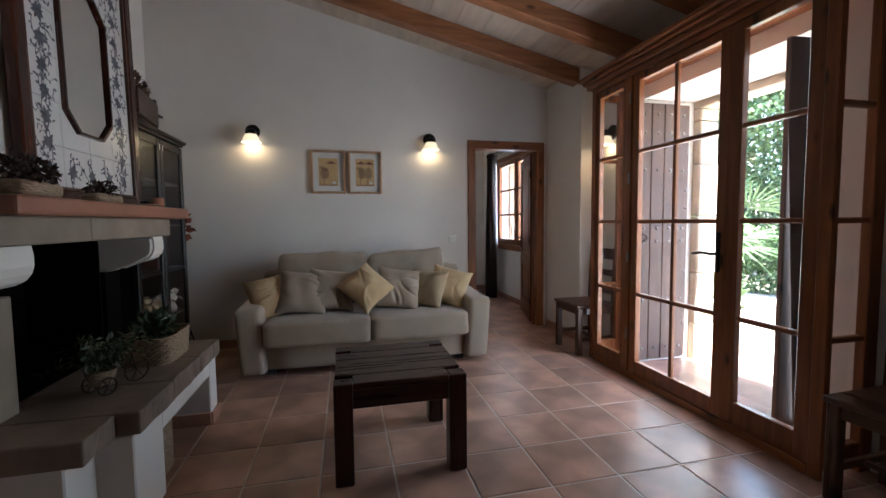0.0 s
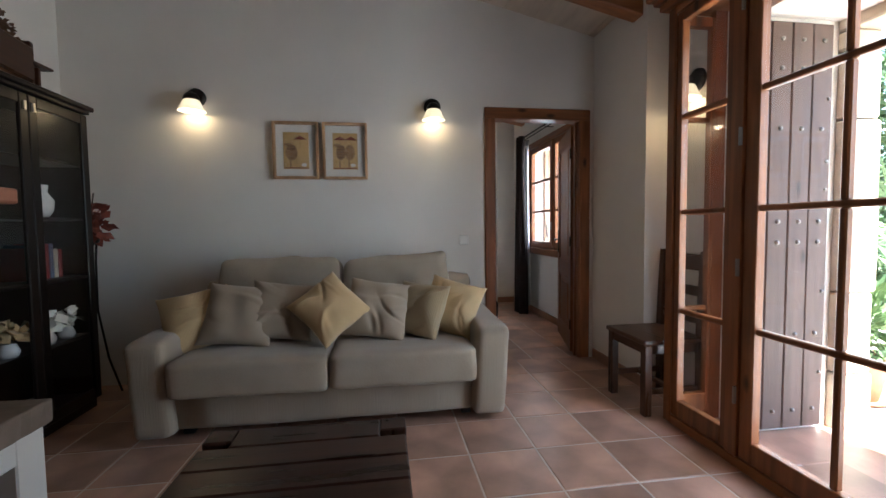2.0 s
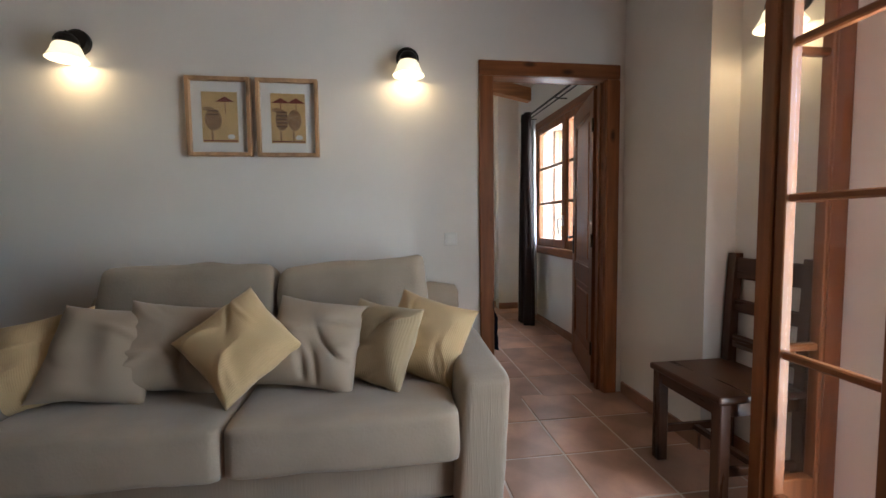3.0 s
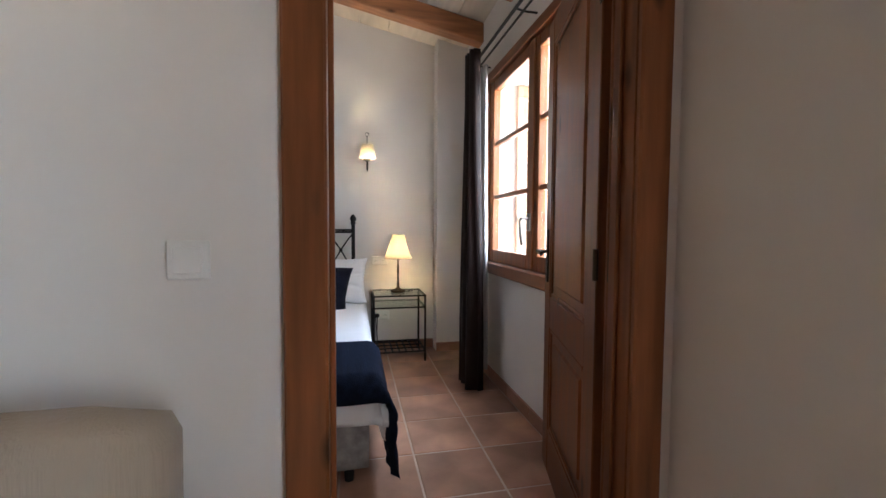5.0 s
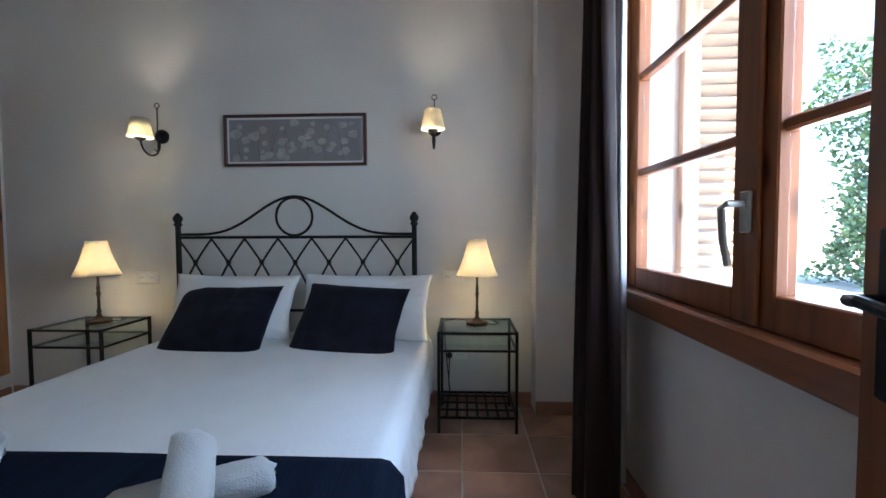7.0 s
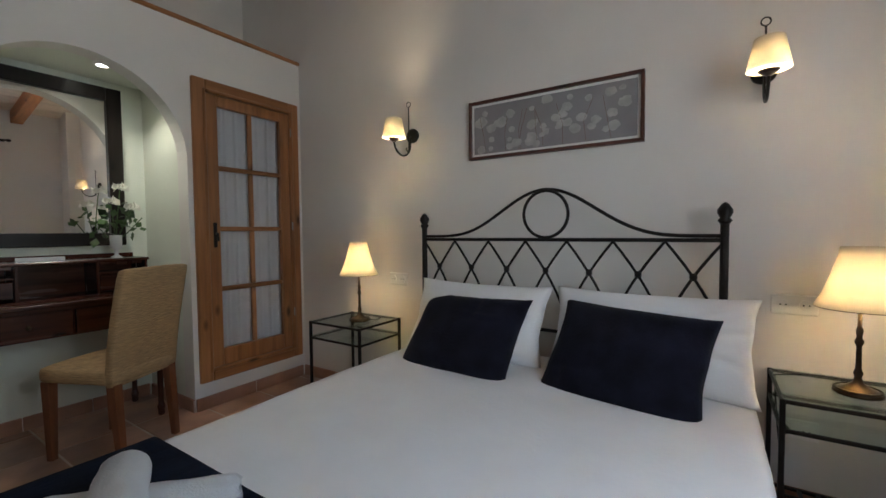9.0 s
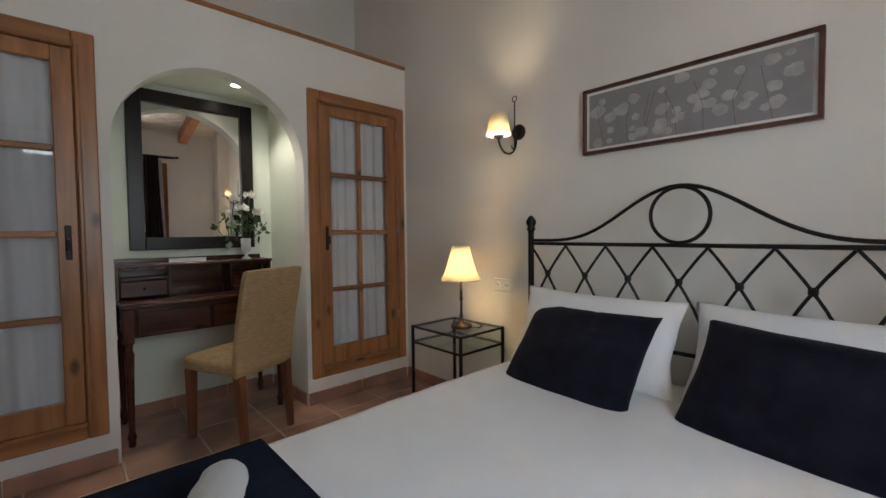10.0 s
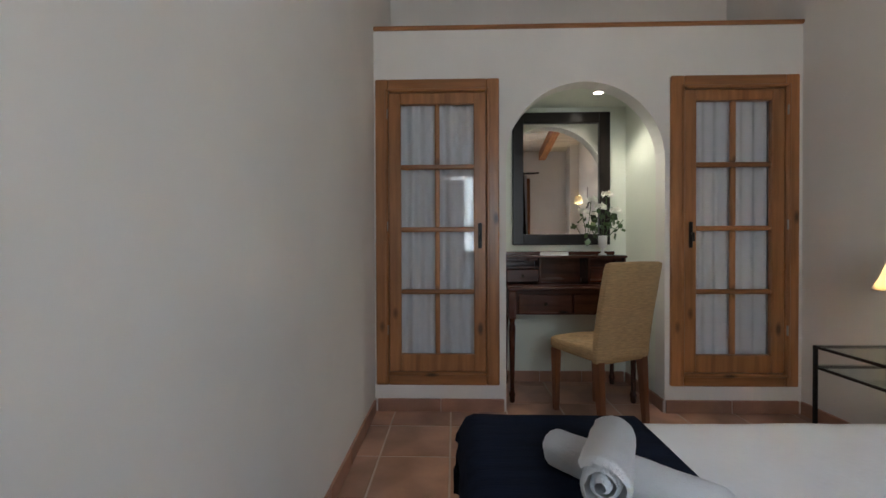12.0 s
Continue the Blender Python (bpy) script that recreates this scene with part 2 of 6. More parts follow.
OUTST = mat("pale_limestone", (0.60, 0.50, 0.38), 0.85, 0.2, 6, 0.5, 30, stain=0.15)
TERRA = mat("terracotta_pot", (0.40, 0.17, 0.09), 0.75, 0.15, 8, 0.2, 40)
BOOKS = [mat("book_" + k, c, 0.6, 0.15, 20, 0) for k, c in
         (("red", (0.20, 0.03, 0.03)), ("blue", (0.05, 0.07, 0.13)), ("cream", (0.5, 0.45, 0.36)))]


# ---- building helpers ----
def part(name, bm, material, parent=None, label="", smooth=False, at=None):
    me = bpy.data.meshes.new(name)
    bmesh.ops.recalc_face_normals(bm, faces=bm.faces)
    bm.to_mesh(me)
    bm.free()
    if smooth:
        me.shade_smooth()
    for m in material if isinstance(material, (list, tuple)) else (material,):
        me.materials.append(m)
    ob = new(name, me)
    if at is not None:
        ob.matrix_basis = at
    if parent is not None:
        ob.parent = parent
    if label:
        ob["label"] = label
    return ob


def thing(name, label, category, at=(0, 0, 0), turn=0.0, group="", kind=""):
    ob = new(name)
    ob.empty_display_size = 0.1
    ob.matrix_basis = at if isinstance(at, Matrix) else pose(*at, 0, 0, turn)
    return tagged(ob, label, category, group, kind)


def hexa(bm, lo, hi):
    """A solid between four bottom and four top corners."""
    vs = [bm.verts.new(p) for p in (*lo, *hi)]
    for f in ((3, 2, 1, 0), (4, 5, 6, 7), (0, 1, 5, 4), (1, 2, 6, 5), (2, 3, 7, 6), (3, 0, 4, 7)):
        bm.faces.new([vs[i] for i in f])
    return vs


def box(x0, x1, y0, y1, z0, z1, bevel=0.0, bm=None, seg=1):
    bm = bm or bmesh.new()
    vs = hexa(bm, ((x0, y0, z0), (x1, y0, z0), (x1, y1, z0), (x0, y1, z0)), ((x0, y0, z1), (x1, y0, z1), (x1, y1, z1), (x0, y1, z1)))
    if bevel:
        es = list({e for v in vs for e in v.link_edges})
        bmesh.ops.bevel(bm, geom=es, offset=bevel, segments=seg, profile=0.5, affect="EDGES")
    return bm


def sloped(x0, x1, y0, y1, z0, top, bm=None):
    """A block whose top follows top(x)."""
    bm = bm or bmesh.new()
    hexa(bm, ((x0, y0, z0), (x1, y0, z0), (x1, y1, z0), (x0, y1, z0)), ((x0, y0, top(x0)), (x1, y0, top(x1)), (x1, y1, top(x1)), (x0, y1, top(x0))))
    return bm


def lathe(profile, n=20, bm=None, at=(0, 0, 0)):
    bm = bm or bmesh.new()
    rings = []
    for r, z in profile:
        rings.append([bm.verts.new((at[0] + r * math.cos(2 * math.pi * i / n), at[1] + r * math.sin(2 * math.pi * i / n), at[2] + z)) for i in range(n)])
    for a, b in zip(rings, rings[1:]):
        for i in range(n):
            bm.faces.new((a[i], a[(i + 1) % n], b[(i + 1) % n], b[i]))
    bm.faces.new(rings[0][::-1])
    bm.faces.new(rings[-1])
    return bm


def tube(points, r, n=8, bm=None, closed=False):
    """A round bar swept along points; r may be a list."""
    bm = bm or bmesh.new()
    ps = [Vector(p) for p in points]
    rings, up = [], None
    for i, p in enumerate(ps):
        a = ps[i - 1] if (i or closed) else ps[0]
        b = ps[(i + 1) % len(ps)] if (i < len(ps) - 1 or closed) else ps[-1]
        d = (b - a).normalized()
        if up is None:
            up = d.orthogonal().normalized()
        up = (up - d * up.dot(d)).normalized()
        side = d.cross(up)
        rad = r[i] if isinstance(r, (list, tuple)) else r
        rings.append([bm.verts.new(p + (up * math.cos(2 * math.pi * k / n) + side * math.sin(2 * math.pi * k / n)) * rad) for k in range(n)])
    pairs = list(zip(rings, rings[1:])) + ([(rings[-1], rings[0])] if closed else [])
    for a, b in pairs:
        for k in range(n):
            bm.faces.new((a[k], a[(k + 1) % n], b[(k + 1) % n], b[k]))
    if not closed:
        bm.faces.new(rings[0][::-1])
        bm.faces.new(rings[-1])
    return bm


def soft(sx, sy, sz, r, cuts=10, puff=0.0, rough=0.0, seed=0, bm=None, at=(0, 0, 0)):
    """A rounded, slightly uneven cushion block, centred at 'at'."""
    bm = bm or bmesh.new()
    tmp = bmesh.new()
    bmesh.ops.create_cube(tmp, size=1.0)
    bmesh.ops.subdivide_edges(tmp, edges=tmp.edges, cuts=cuts, use_grid_fill=True)
    h = Vector((sx / 2, sy / 2, sz / 2))
    for v in tmp.verts:
        u = v.co * 2
        p = Vector((u.x * h.x, u.y * h.y, u.z * h.z))
        q = Vector([max(-(h[i] - r), min(h[i] - r, p[i])) for i in range(3)])
        d = p - q
        if d.length > 1e-6:
            p = q + d.normalized() * r
        bulge = (1 - u.x ** 2) * (1 - u.y ** 2) + (1 - u.x ** 2) * (1 - u.z ** 2) + (1 - u.y ** 2) * (1 - u.z ** 2)
        p += v.co.normalized() * puff * bulge
        if rough:
            p += Vector([noise.noise(p * 7 + Vector((seed, k * 9.1, 0))) for k in range(3)]) * rough
        v.co = p + Vector(at)
    me = bpy.data.meshes.new("tmp")
    tmp.to_mesh(me)
    tmp.free()
    bm.from_mesh(me)
    bpy.data.meshes.remove(me)
    return bm


def pillow(w, h, t, seed=0, n=34, wrinkle=0.012):
    """A stuffed pillow with pinched corners, standing in the x-z plane, its middle at the origin."""
    bm = bmesh.new()
    sides = []
    rnd = random.Random(seed * 17 + 3)
    creases = []
    for k in range(11):
        a = rnd.choice((0.785, 2.356, 3.927, 5.498)) + rnd.gauss(0, 0.35)
        d = rnd.uniform(0.35, 0.95)
        turn = a + rnd.gauss(0, 0.5)
        creases.append((d * 1.2 * math.cos(a), d * 1.2 * math.sin(a), math.cos(turn), math.sin(turn), rnd.uniform(0.035, 0.085), rnd.uniform(0.25, 0.6), rnd.choice((-1.3, -1, 0.9)) * rnd.uniform(0.5, 1.1), rnd.choice((1, -1)), rnd.uniform(-0.6, 0.6)))
    for s in (1, -1):
        grid = []
        for j in range(n + 1):
            row = []
            for i in range(n + 1):
                u, v = 2 * i / n - 1, 2 * j / n - 1
                fat = max(0.0, (1 - abs(u) ** 2.6) * (1 - abs(v) ** 2.6)) ** 0.55
                pin = 1 - (0.08 + 0.03 * noise.noise(Vector((u * 1.7, seed, v)))) * (1 - abs(u) ** 2) * abs(v) ** 3
                pin2 = 1 - (0.08 + 0.03 * noise.noise(Vector((v * 1.7, seed + 5, u)))) * (1 - abs(v) ** 2) * abs(u) ** 3
                x, z = u * w / 2 * pin2, v * h / 2 * pin
                y = s * t / 2 * fat
                k = Vector((u * 2.2 + seed, v * 2.2, s * 1.7 + seed))
                fold = 0.9 * noise.noise(k * 0.8)
                for cx, cz, ax, az, wide, long, amp, side, bend in creases:
                    if side == s:
                        along = (u - cx) * ax + (v - cz) * az
                        off = -(u - cx) * az + (v - cz) * ax + bend * along * along
                        fold += amp * math.exp(-(off / wide) ** 2 - (along / long) ** 2)
                y += s * fat ** 0.7 * wrinkle * fold
                row.append((x, y, z, abs(u) == 1 or abs(v) == 1))
            grid.append(row)
        sides.append(grid)
    made = {}

    def vert(s, j, i):
        x, y, z, edge = sides[s][j][i]
        key = (0 if edge else s, j, i)
        if key not in made:
            made[key] = bm.verts.new((x, 0 if edge else y, z))
        return made[key]
    for s in (0, 1):
        for j in range(n):
            for i in range(n):
                q = (vert(s, j, i), vert(s, j, i + 1), vert(s, j + 1, i + 1), vert(s, j + 1, i))
                bm.faces.new(q if s else q[::-1])
    return bm


def foliage(bm, centre, size, count, leaf, seed=0, droop=0.3, wide=0.35):
    """Many small pointed leaves filling an uneven clump."""
    rnd = random.Random(seed)
    for _ in range(count):
        d = Vector((rnd.gauss(0, 1), rnd.gauss(0, 1), rnd.gauss(0, 1))).normalized() * rnd.random() ** 0.45
        p = Vector(centre) + Vector((d.x * size[0], d.y * size[1], d.z * size[2]))
        out = (d + Vector((rnd.uniform(-.6, .6), rnd.uniform(-.6, .6), rnd.uniform(-.6, .6) - droop))).normalized()
        side = out.orthogonal()
        side.rotate(Matrix.Rotation(rnd.uniform(0, 6.28), 3, out))
        ln = leaf * rnd.uniform(0.6, 1.4)
        a = bm.verts.new(p)
        b = bm.verts.new(p + out * ln * 0.5 + side * ln * wide * 0.5)
        c = bm.verts.new(p + out * ln - Vector((0, 0, droop * ln * 0.4)))
        e = bm.verts.new(p + out * ln * 0.5 - side * ln * wide * 0.5)
        bm.faces.new((a, b, c, e))
    return bm


# ---- structure ----
def zl(x):
    return 2.742 + 0.24 * (2.53 - x)


def zb(x):
    return 2.71 + 0.205 * (2.71 - x)


def structure(name, bm, material, label, category):
    return tagged(part(name, bm, material), label, category, kind="structure")


def both(x):
    return max(zl(x), zb(x)) + 0.05


# partition between the rooms, with the doorway
bm = sloped(-1.90, 1.52, 4.48, 4.70, 0, both)
sloped(1.52, 1.63, 4.48, 4.58, 0, both, bm)
sloped(1.63, 2.43, 4.48, 4.58, 2.07, both, bm)
sloped(1.52, 2.43, 4.58, 4.70, 2.16, both, bm)
sloped(2.43, 2.71, 4.48, 4.58, 0, both, bm)
sloped(2.43, 2.71, 4.58, 4.70, 2.16, both, bm)
wall_partition = structure("wall_partition", bm, PLASTER, "rough white plastered wall behind the sofa", "wall")
bm = sloped(-1.68, -1.53, -2.6, 4.48, 0, lambda x: zl(-1.53) + 0.05)
wall_west = structure("wall_west", bm, PLASTER, "white plastered wall beside the fireplace", "wall")
top_e = lambda x: zl(2.53) + 0.05
bm = sloped(2.53, 3.20, 3.76, 4.48, 0, top_e)
sloped(2.69, 3.20, 3.08, 3.76, 0, top_e, bm)
sloped(2.69, 3.20, 1.75, 3.08, 2.24, top_e, bm)
sloped(2.69, 3.20, -2.6, 1.75, 0, top_e, bm)
wall_east = structure("wall_east", bm, PLASTER, "thick white outer wall with the terrace opening", "wall")
bm = sloped(-1.68, 3.20, -2.75, -2.6, 0, lambda x: zl(x) + 0.05)
wall_south = structure("wall_south", bm, PLASTER, "plain white plastered wall", "wall")
# bedroom
bm = sloped(-1.90, 2.71, 7.35, 7.60, 0, lambda x: zb(x) + 0.05)
sloped(2.44, 2.71, 7.20, 7.35, 0, lambda x: zb(x), bm)
wall_north = structure("wall_north", bm, PLASTER, "white plastered wall behind the bed", "wall")
bm = sloped(2.71, 3.20, 4.48, 4.98, 0, lambda x: zb(2.71) + 0.05)
sloped(2.71, 3.20, 6.51, 7.60, 0, lambda x: zb(2.71) + 0.05, bm)
sloped(2.71, 3.20, 4.98, 6.51, 0, lambda x: 0.86, bm)
sloped(2.71, 3.20, 4.98, 6.51, 2.17, lambda x: zb(2.71) + 0.05, bm)
wall_window = structure("wall_window", bm, PLASTER, "white plastered wall with the bedroom window", "wall")
bm = sloped(-1.90, -1.75, 4.70, 7.35, 0, lambda x: zb(x) + 0.05)
wall_loft = structure("wall_loft", bm, PLASTER, "white wall above and behind the closets", "wall")
# closet front with the arched niche
A0, A1, SPR, RAD = 5.53, 6.515, 1.575, 0.4925
bm = bmesh.new()
T0, T1, ZT = -1.15, -1.03, 2.40
for y0, y1, z0, z1 in ((4.70, 4.745, 0, ZT), (4.745, 5.445, 0, 0.205), (4.745, 5.445, 2.055, ZT), (5.445, A0, 0, ZT),
                       (A1, 6.58, 0, ZT), (6.58, 7.285, 0, 0.205), (6.58, 7.285, 2.055, ZT), (7.285, 7.35, 0, ZT)):
    box(T0, T1, y0, y1, z0, z1, bm=bm)
mid = (A0 + A1) / 2
arch_pts = [(mid - RAD * math.cos(math.pi * i / 28), SPR + RAD * math.sin(math.pi * i / 28)) for i in range(29)]
for (ya, za), (yb_, zb_) in zip(arch_pts, arch_pts[1:]):
    hexa(bm, ((T0, ya, za), (T1, ya, za), (T1, yb_, zb_), (T0, yb_, zb_)), ((T0, ya, ZT), (T1, ya, ZT), (T1, yb_, ZT), (T0, yb_, ZT)))
wall_closet = structure("wall_closet", bm, PLASTER, "white closet wall with a round-arched dressing niche", "wall")
bm = box(-1.62, T0, A0 - 0.08, A0, 0, 2.10)
box(-1.62, T0, A1, A1 + 0.08, 0, 2.10, bm=bm)
box(-1.70, -1.62, A0 - 0.08, A1 + 0.08, 0, 2.10, bm=bm)
wall_niche = structure("wall_niche", bm, NICHE, "white plastered inside of the dressing niche", "wall")
bm = box(-1.70, T0, A0 - 0.08, A1 + 0.08, 2.10, 2.18)
niche_ceiling = structure("ceiling_niche", bm, NICHE, "white plastered ceiling of the dressing niche", "ceiling")
bm = box(-1.75, T0, 4.70, 7.35, 2.32, 2.395)
structure("closet_top", bm, PLASTER, "white plastered loft shelf above the closets", "shelf")
bm = box(-1.06, -1.012, 4.70, 7.35, 2.40, 2.425, 0.006)
structure("trim_cornice", bm, HONEY["y"], "narrow wooden strip along the closet wall's top edge", "trim")


# sloped ceilings of wide boards, with beams below
def board_ceiling(name, x0, x1, y0, y1, top, label):
    bm = bmesh.new()
    w = 0.245
    n = int((x1 - x0) / w) + 1
    for i in range(n):
        a, b = x0 + i * w, min(x0 + (i + 1) * w - 0.006, x1)
        hexa(bm, ((a, y0, top(a)), (b, y0, top(b)), (b, y1, top(b)), (a, y1, top(a))), ((a, y0, top(a) + 0.03), (b, y0, top(b) + 0.03), (b, y1, top(b) + 0.03), (a, y1, top(a) + 0.03)))
    hexa(bm, ((x0, y0, top(x0) + 0.031), (x1, y0, top(x1) + 0.031), (x1, y1, top(x1) + 0.031), (x0, y1, top(x0) + 0.031)), ((x0, y0, top(x0) + 0.2), (x1, y0, top(x1) + 0.2), (x1, y1, top(x1) + 0.2), (x0, y1, top(x0) + 0.2)))
    return structure(name, bm, BOARD, label, "ceiling")


board_ceiling("ceiling_living", -1.68, 3.25, -2.75, 4.50, zl, "sloping ceiling of wide whitewashed boards")
board_ceiling("ceiling_bedroom", -1.90, 3.25, 4.69, 7.60, zb, "sloping bedroom ceiling of whitewashed boards")


def ceiling_beam(x0, x1, y, top, w=0.12, h=0.155):
    bm = bmesh.new()
    hexa(bm, ((x0, y, top(x0) - h), (x1, y, top(x1) - h), (x1, y + w, top(x1) - h), (x0, y + w, top(x0) - h)),
         ((x0, y, top(x0) - 0.002), (x1, y, top(x1) - 0.002), (x1, y + w, top(x1) - 0.002), (x0, y + w, top(x0) - 0.002)))
    bmesh.ops.bevel(bm, geom=list(bm.edges), offset=0.008, segments=1, affect="EDGES")
    return tagged(part("ceiling_beam", bm, BEAM), "orange-brown knotty pine ceiling beam", "beam", "ceiling beams")


for k in range(9):
    ceiling_beam(-1.53, 2.69 if k else 2.53, 3.80 - 0.74 * k, zl)
for y in (6.72, 6.02, 5.32):
    ceiling_beam(-1.75, 2.71, y, zb)

# floor base; the tiles follow at the end
bm = box(-1.90, 3.20, -2.75, 7.60, -0.12, -0.003)
floor = structure("floor", bm, GROUT, "terracotta tiled floor with pale joints", "floor")


# skirting
def skirting(x0, x1, y0, y1, h=0.08):
    """Skirting tiles along a wall, one piece to a tile."""
    ob = None
    n = max(1, round(max(x1 - x0, y1 - y0) / 0.33))
    bm = box(x0, x1, y0, y1, 0, h - 0.004)
    ob = structure("baseboard", bm, GROUT, "terracotta tile skirting along the wall", "baseboard")
    for i in range(n):
        if x1 - x0 > y1 - y0:
            a, b = x0 + (x1 - x0) * i / n, x0 + (x1 - x0) * (i + 1) / n - 0.004
            p = box(a, b, y0 - 0.003, y1 + 0.003, 0, h, 0.003)
        else:
            a, b = y0 + (y1 - y0) * i / n, y0 + (y1 - y0) * (i + 1) / n - 0.004
            p = box(x0 - 0.003, x1 + 0.003, a, b, 0, h, 0.003)
        part("skirting_tile", p, SKIRT, ob)
    return ob


skirting(-1.10, 1.57, 4.470, 4.480)
skirting(2.52, 2.53, 3.76, 4.46)
skirting(2.52, 2.69, 3.75, 3.76)
skirting(2.68, 2.69, 3.315, 3.74)
skirting(-1.02, 2.44, 7.34, 7.35)
skirting(2.44, 2.70, 7.19, 7.20)
skirting(2.70, 2.71, 5.40, 7.18)
skirting(-1.03, -1.02, 4.72, 5.52)
skirting(-1.03, -1.02, 6.52, 7.33)
skirting(-1.62, -1.61, 5.54, 6.50)
skirting(-1.60, -1.03, 6.505, 6.515)
skirting(-1.00, 1.52, 4.70, 4.71)


# ---- doors and windows ----
def glazed(name, parent, w, h, at, wd, cols, rows, stile=0.075, foot=0.11, head=0.075, thick=0.045, bar=0.028, label=""):
    """A glazed leaf: x across, z up, y through; its frame is one part, panes and bars are its sub-parts."""
    bm = bmesh.new()
    box(0, stile, -thick / 2, thick / 2, 0, h, 0.004, bm)
    box(w - stile, w, -thick / 2, thick / 2, 0, h, 0.004, bm)
    box(stile, w - stile, -thick / 2 + 0.001, thick / 2 - 0.001, 0, foot, 0.004, bm)
    box(stile, w - stile, -thick / 2 + 0.001, thick / 2 - 0.001, h - head, h, 0.004, bm)
    leaf = part(name, bm, wd["z"], parent, label, at=at)
    x0, x1, z0, z1 = stile, w - stile, foot, h - head
    edges = rows if isinstance(rows, (list, tuple)) else [z0 + (z1 - z0) * i / rows for i in range(1, rows)]
    for z in edges:
        bm = box(x0, x1, -thick * 0.38, thick * 0.38, z - bar / 2, z + bar / 2, 0.006)
        part("glazing_bar", bm, wd["x"], leaf)
    zs = [z0, *edges, z1]
    for i in range(1, cols):
        x = x0 + (x1 - x0) * i / cols
        for a, b in zip(zs, zs[1:]):
            part("glazing_bar", box(x - bar / 2, x + bar / 2, -thick * 0.36, thick * 0.36, a + (bar / 2 if a != z0 else 0), b - (bar / 2 if b != z1 else 0), 0.006), wd["z"], leaf)
    for a, b in zip(zs, zs[1:]):
        for i in range(cols):
            xa, xb = x0 + (x1 - x0) * i / cols, x0 + (x1 - x0) * (i + 1) / cols
            p = part("pane", box(xa + 0.002, xb - 0.002, -0.002, 0.002, a + 0.002, b - 0.002), GLASS, leaf)
            p.visible_shadow = False
    return leaf


# glazed porch box round the terrace door
ROWS = [0.615, 1.17, 1.695]
porch = thing("door_1", "brown pine glazed French doors boxed into the room", "french door", kind="structure")
FX = 2.355
for y0, y1 in ((3.25, 3.31), (1.425, 1.49)):
    part("post", box(FX, FX + 0.013, y0, y1, 0, 2.36, 0.006), PINE["z"], porch)
    part("wall_post", box(2.612, 2.689, y0 + 0.01, y1 - 0.01, 0, 2.36, 0.004), PINE["z"], porch)
for k in range(3):
    part("soffit_board", box(FX + 0.071 + k * 0.0875, FX + 0.157 + k * 0.0875, 1.49, 3.25, 2.346, 2.359, 0.003), HONEY["y"], porch, "honey-coloured soffit board")
part("head_rail", box(FX, FX + 0.07, 1.49, 3.25, 2.315, 2.36, 0.004), PINE["y"], porch)
part("threshold", box(FX, FX + 0.07, 1.49, 3.25, 0.0, 0.05, 0.004), PINE["y"], porch)
bm = box(FX - 0.035, 2.69, 1.37, 3.345, 2.36, 2.40, 0.006)
box(FX - 0.06, 2.69, 1.345, 3.37, 2.40, 2.43, 0.008, bm)
box(FX - 0.09, 2.69, 1.315, 3.395, 2.43, 2.465, 0.008, bm)
part("cornice", bm, PINE["y"], porch, "moulded wooden cornice")
part("mullion_post", box(FX, FX + 0.07, 2.795, 2.865, 0.05, 2.315, 0.004), PINE["z"], porch)
back = lambda y: pose(FX + 0.035, y, 0.05, 0, 0, -90)
glazed("side_light", porch, 0.385, 2.265, back(3.25), PINE, 1, ROWS, 0.04, 0.10, 0.055)
leaf_a = glazed("door_leaf", porch, 0.82, 2.265, back(2.795), PINE, 2, ROWS, 0.07, 0.10, 0.055)
leaf_b = glazed("door_leaf", porch, 0.485, 2.265, back(1.975), PINE, 1, ROWS, 0.075, 0.13, 0.055)
for y in (3.28, 1.447):
    glazed("side_panel", porch, 0.242, 2.265, pose(FX + 0.0135, y, 0.05), PINE, 1, ROWS, 0.018, 0.11, 0.055)
for z in (0.35, 0.95, 1.55, 2.15):
    part("hinge", tube([(FX - 0.008, 2.80, z - 0.04), (FX - 0.008, 2.80, z + 0.04)], 0.008), STEEL, porch)
bm = box(FX - 0.02, FX - 0.002, 1.985, 2.015, 0.92, 1.16, 0.008)
tube([(FX - 0.012, 2.0, 1.03), (FX - 0.06, 2.0, 1.03), (FX - 0.065, 2.06, 1.035), (FX - 0.06, 2.13, 1.025)], 0.009, bm=bm)
part("door_handle", bm, IRON, porch, "black wrought-iron lever handle", smooth=False)


# wooden shutters folded into the thick reveal
def shutter(at, label):
    root = thing("plank_shutter", label, "shutter", at, group="terrace door shutters")
    for i in range(4):
        part("plank", box(i * 0.125, i * 0.125 + 0.120 + 0.003 * (i % 2), 0.002 * (i % 2), 0.035, 0, 2.17, 0.005), RAW["z"], root)
    for z in (0.10, 0.52, 1.02, 1.13, 1.62, 1.93, 2.08):
        for i in range(4):
            bm = lathe([(0.012, 0), (0.010, 0.007), (0.003, 0.011)], 8)
            part("stud", bm, STEEL, root, at=pose(i * 0.125 + 0.06, 0.0, z, 90))
    for z in (0.3, 0.75, 1.3, 1.45, 1.78):
        part("stud", lathe([(0.010, 0), (0.008, 0.006), (0.003, 0.009)], 8), STEEL, root, at=pose(0.472, 0.0, z, 90))
    bm = tube([(0.05 + 0.035 * math.cos(a), -0.012, 1.05 + 0.035 * math.sin(a)) for a in [k * 0.52 for k in range(12)]], 0.005, 6, closed=True)
    part("ring_pull", bm, IRON, root)
    return root


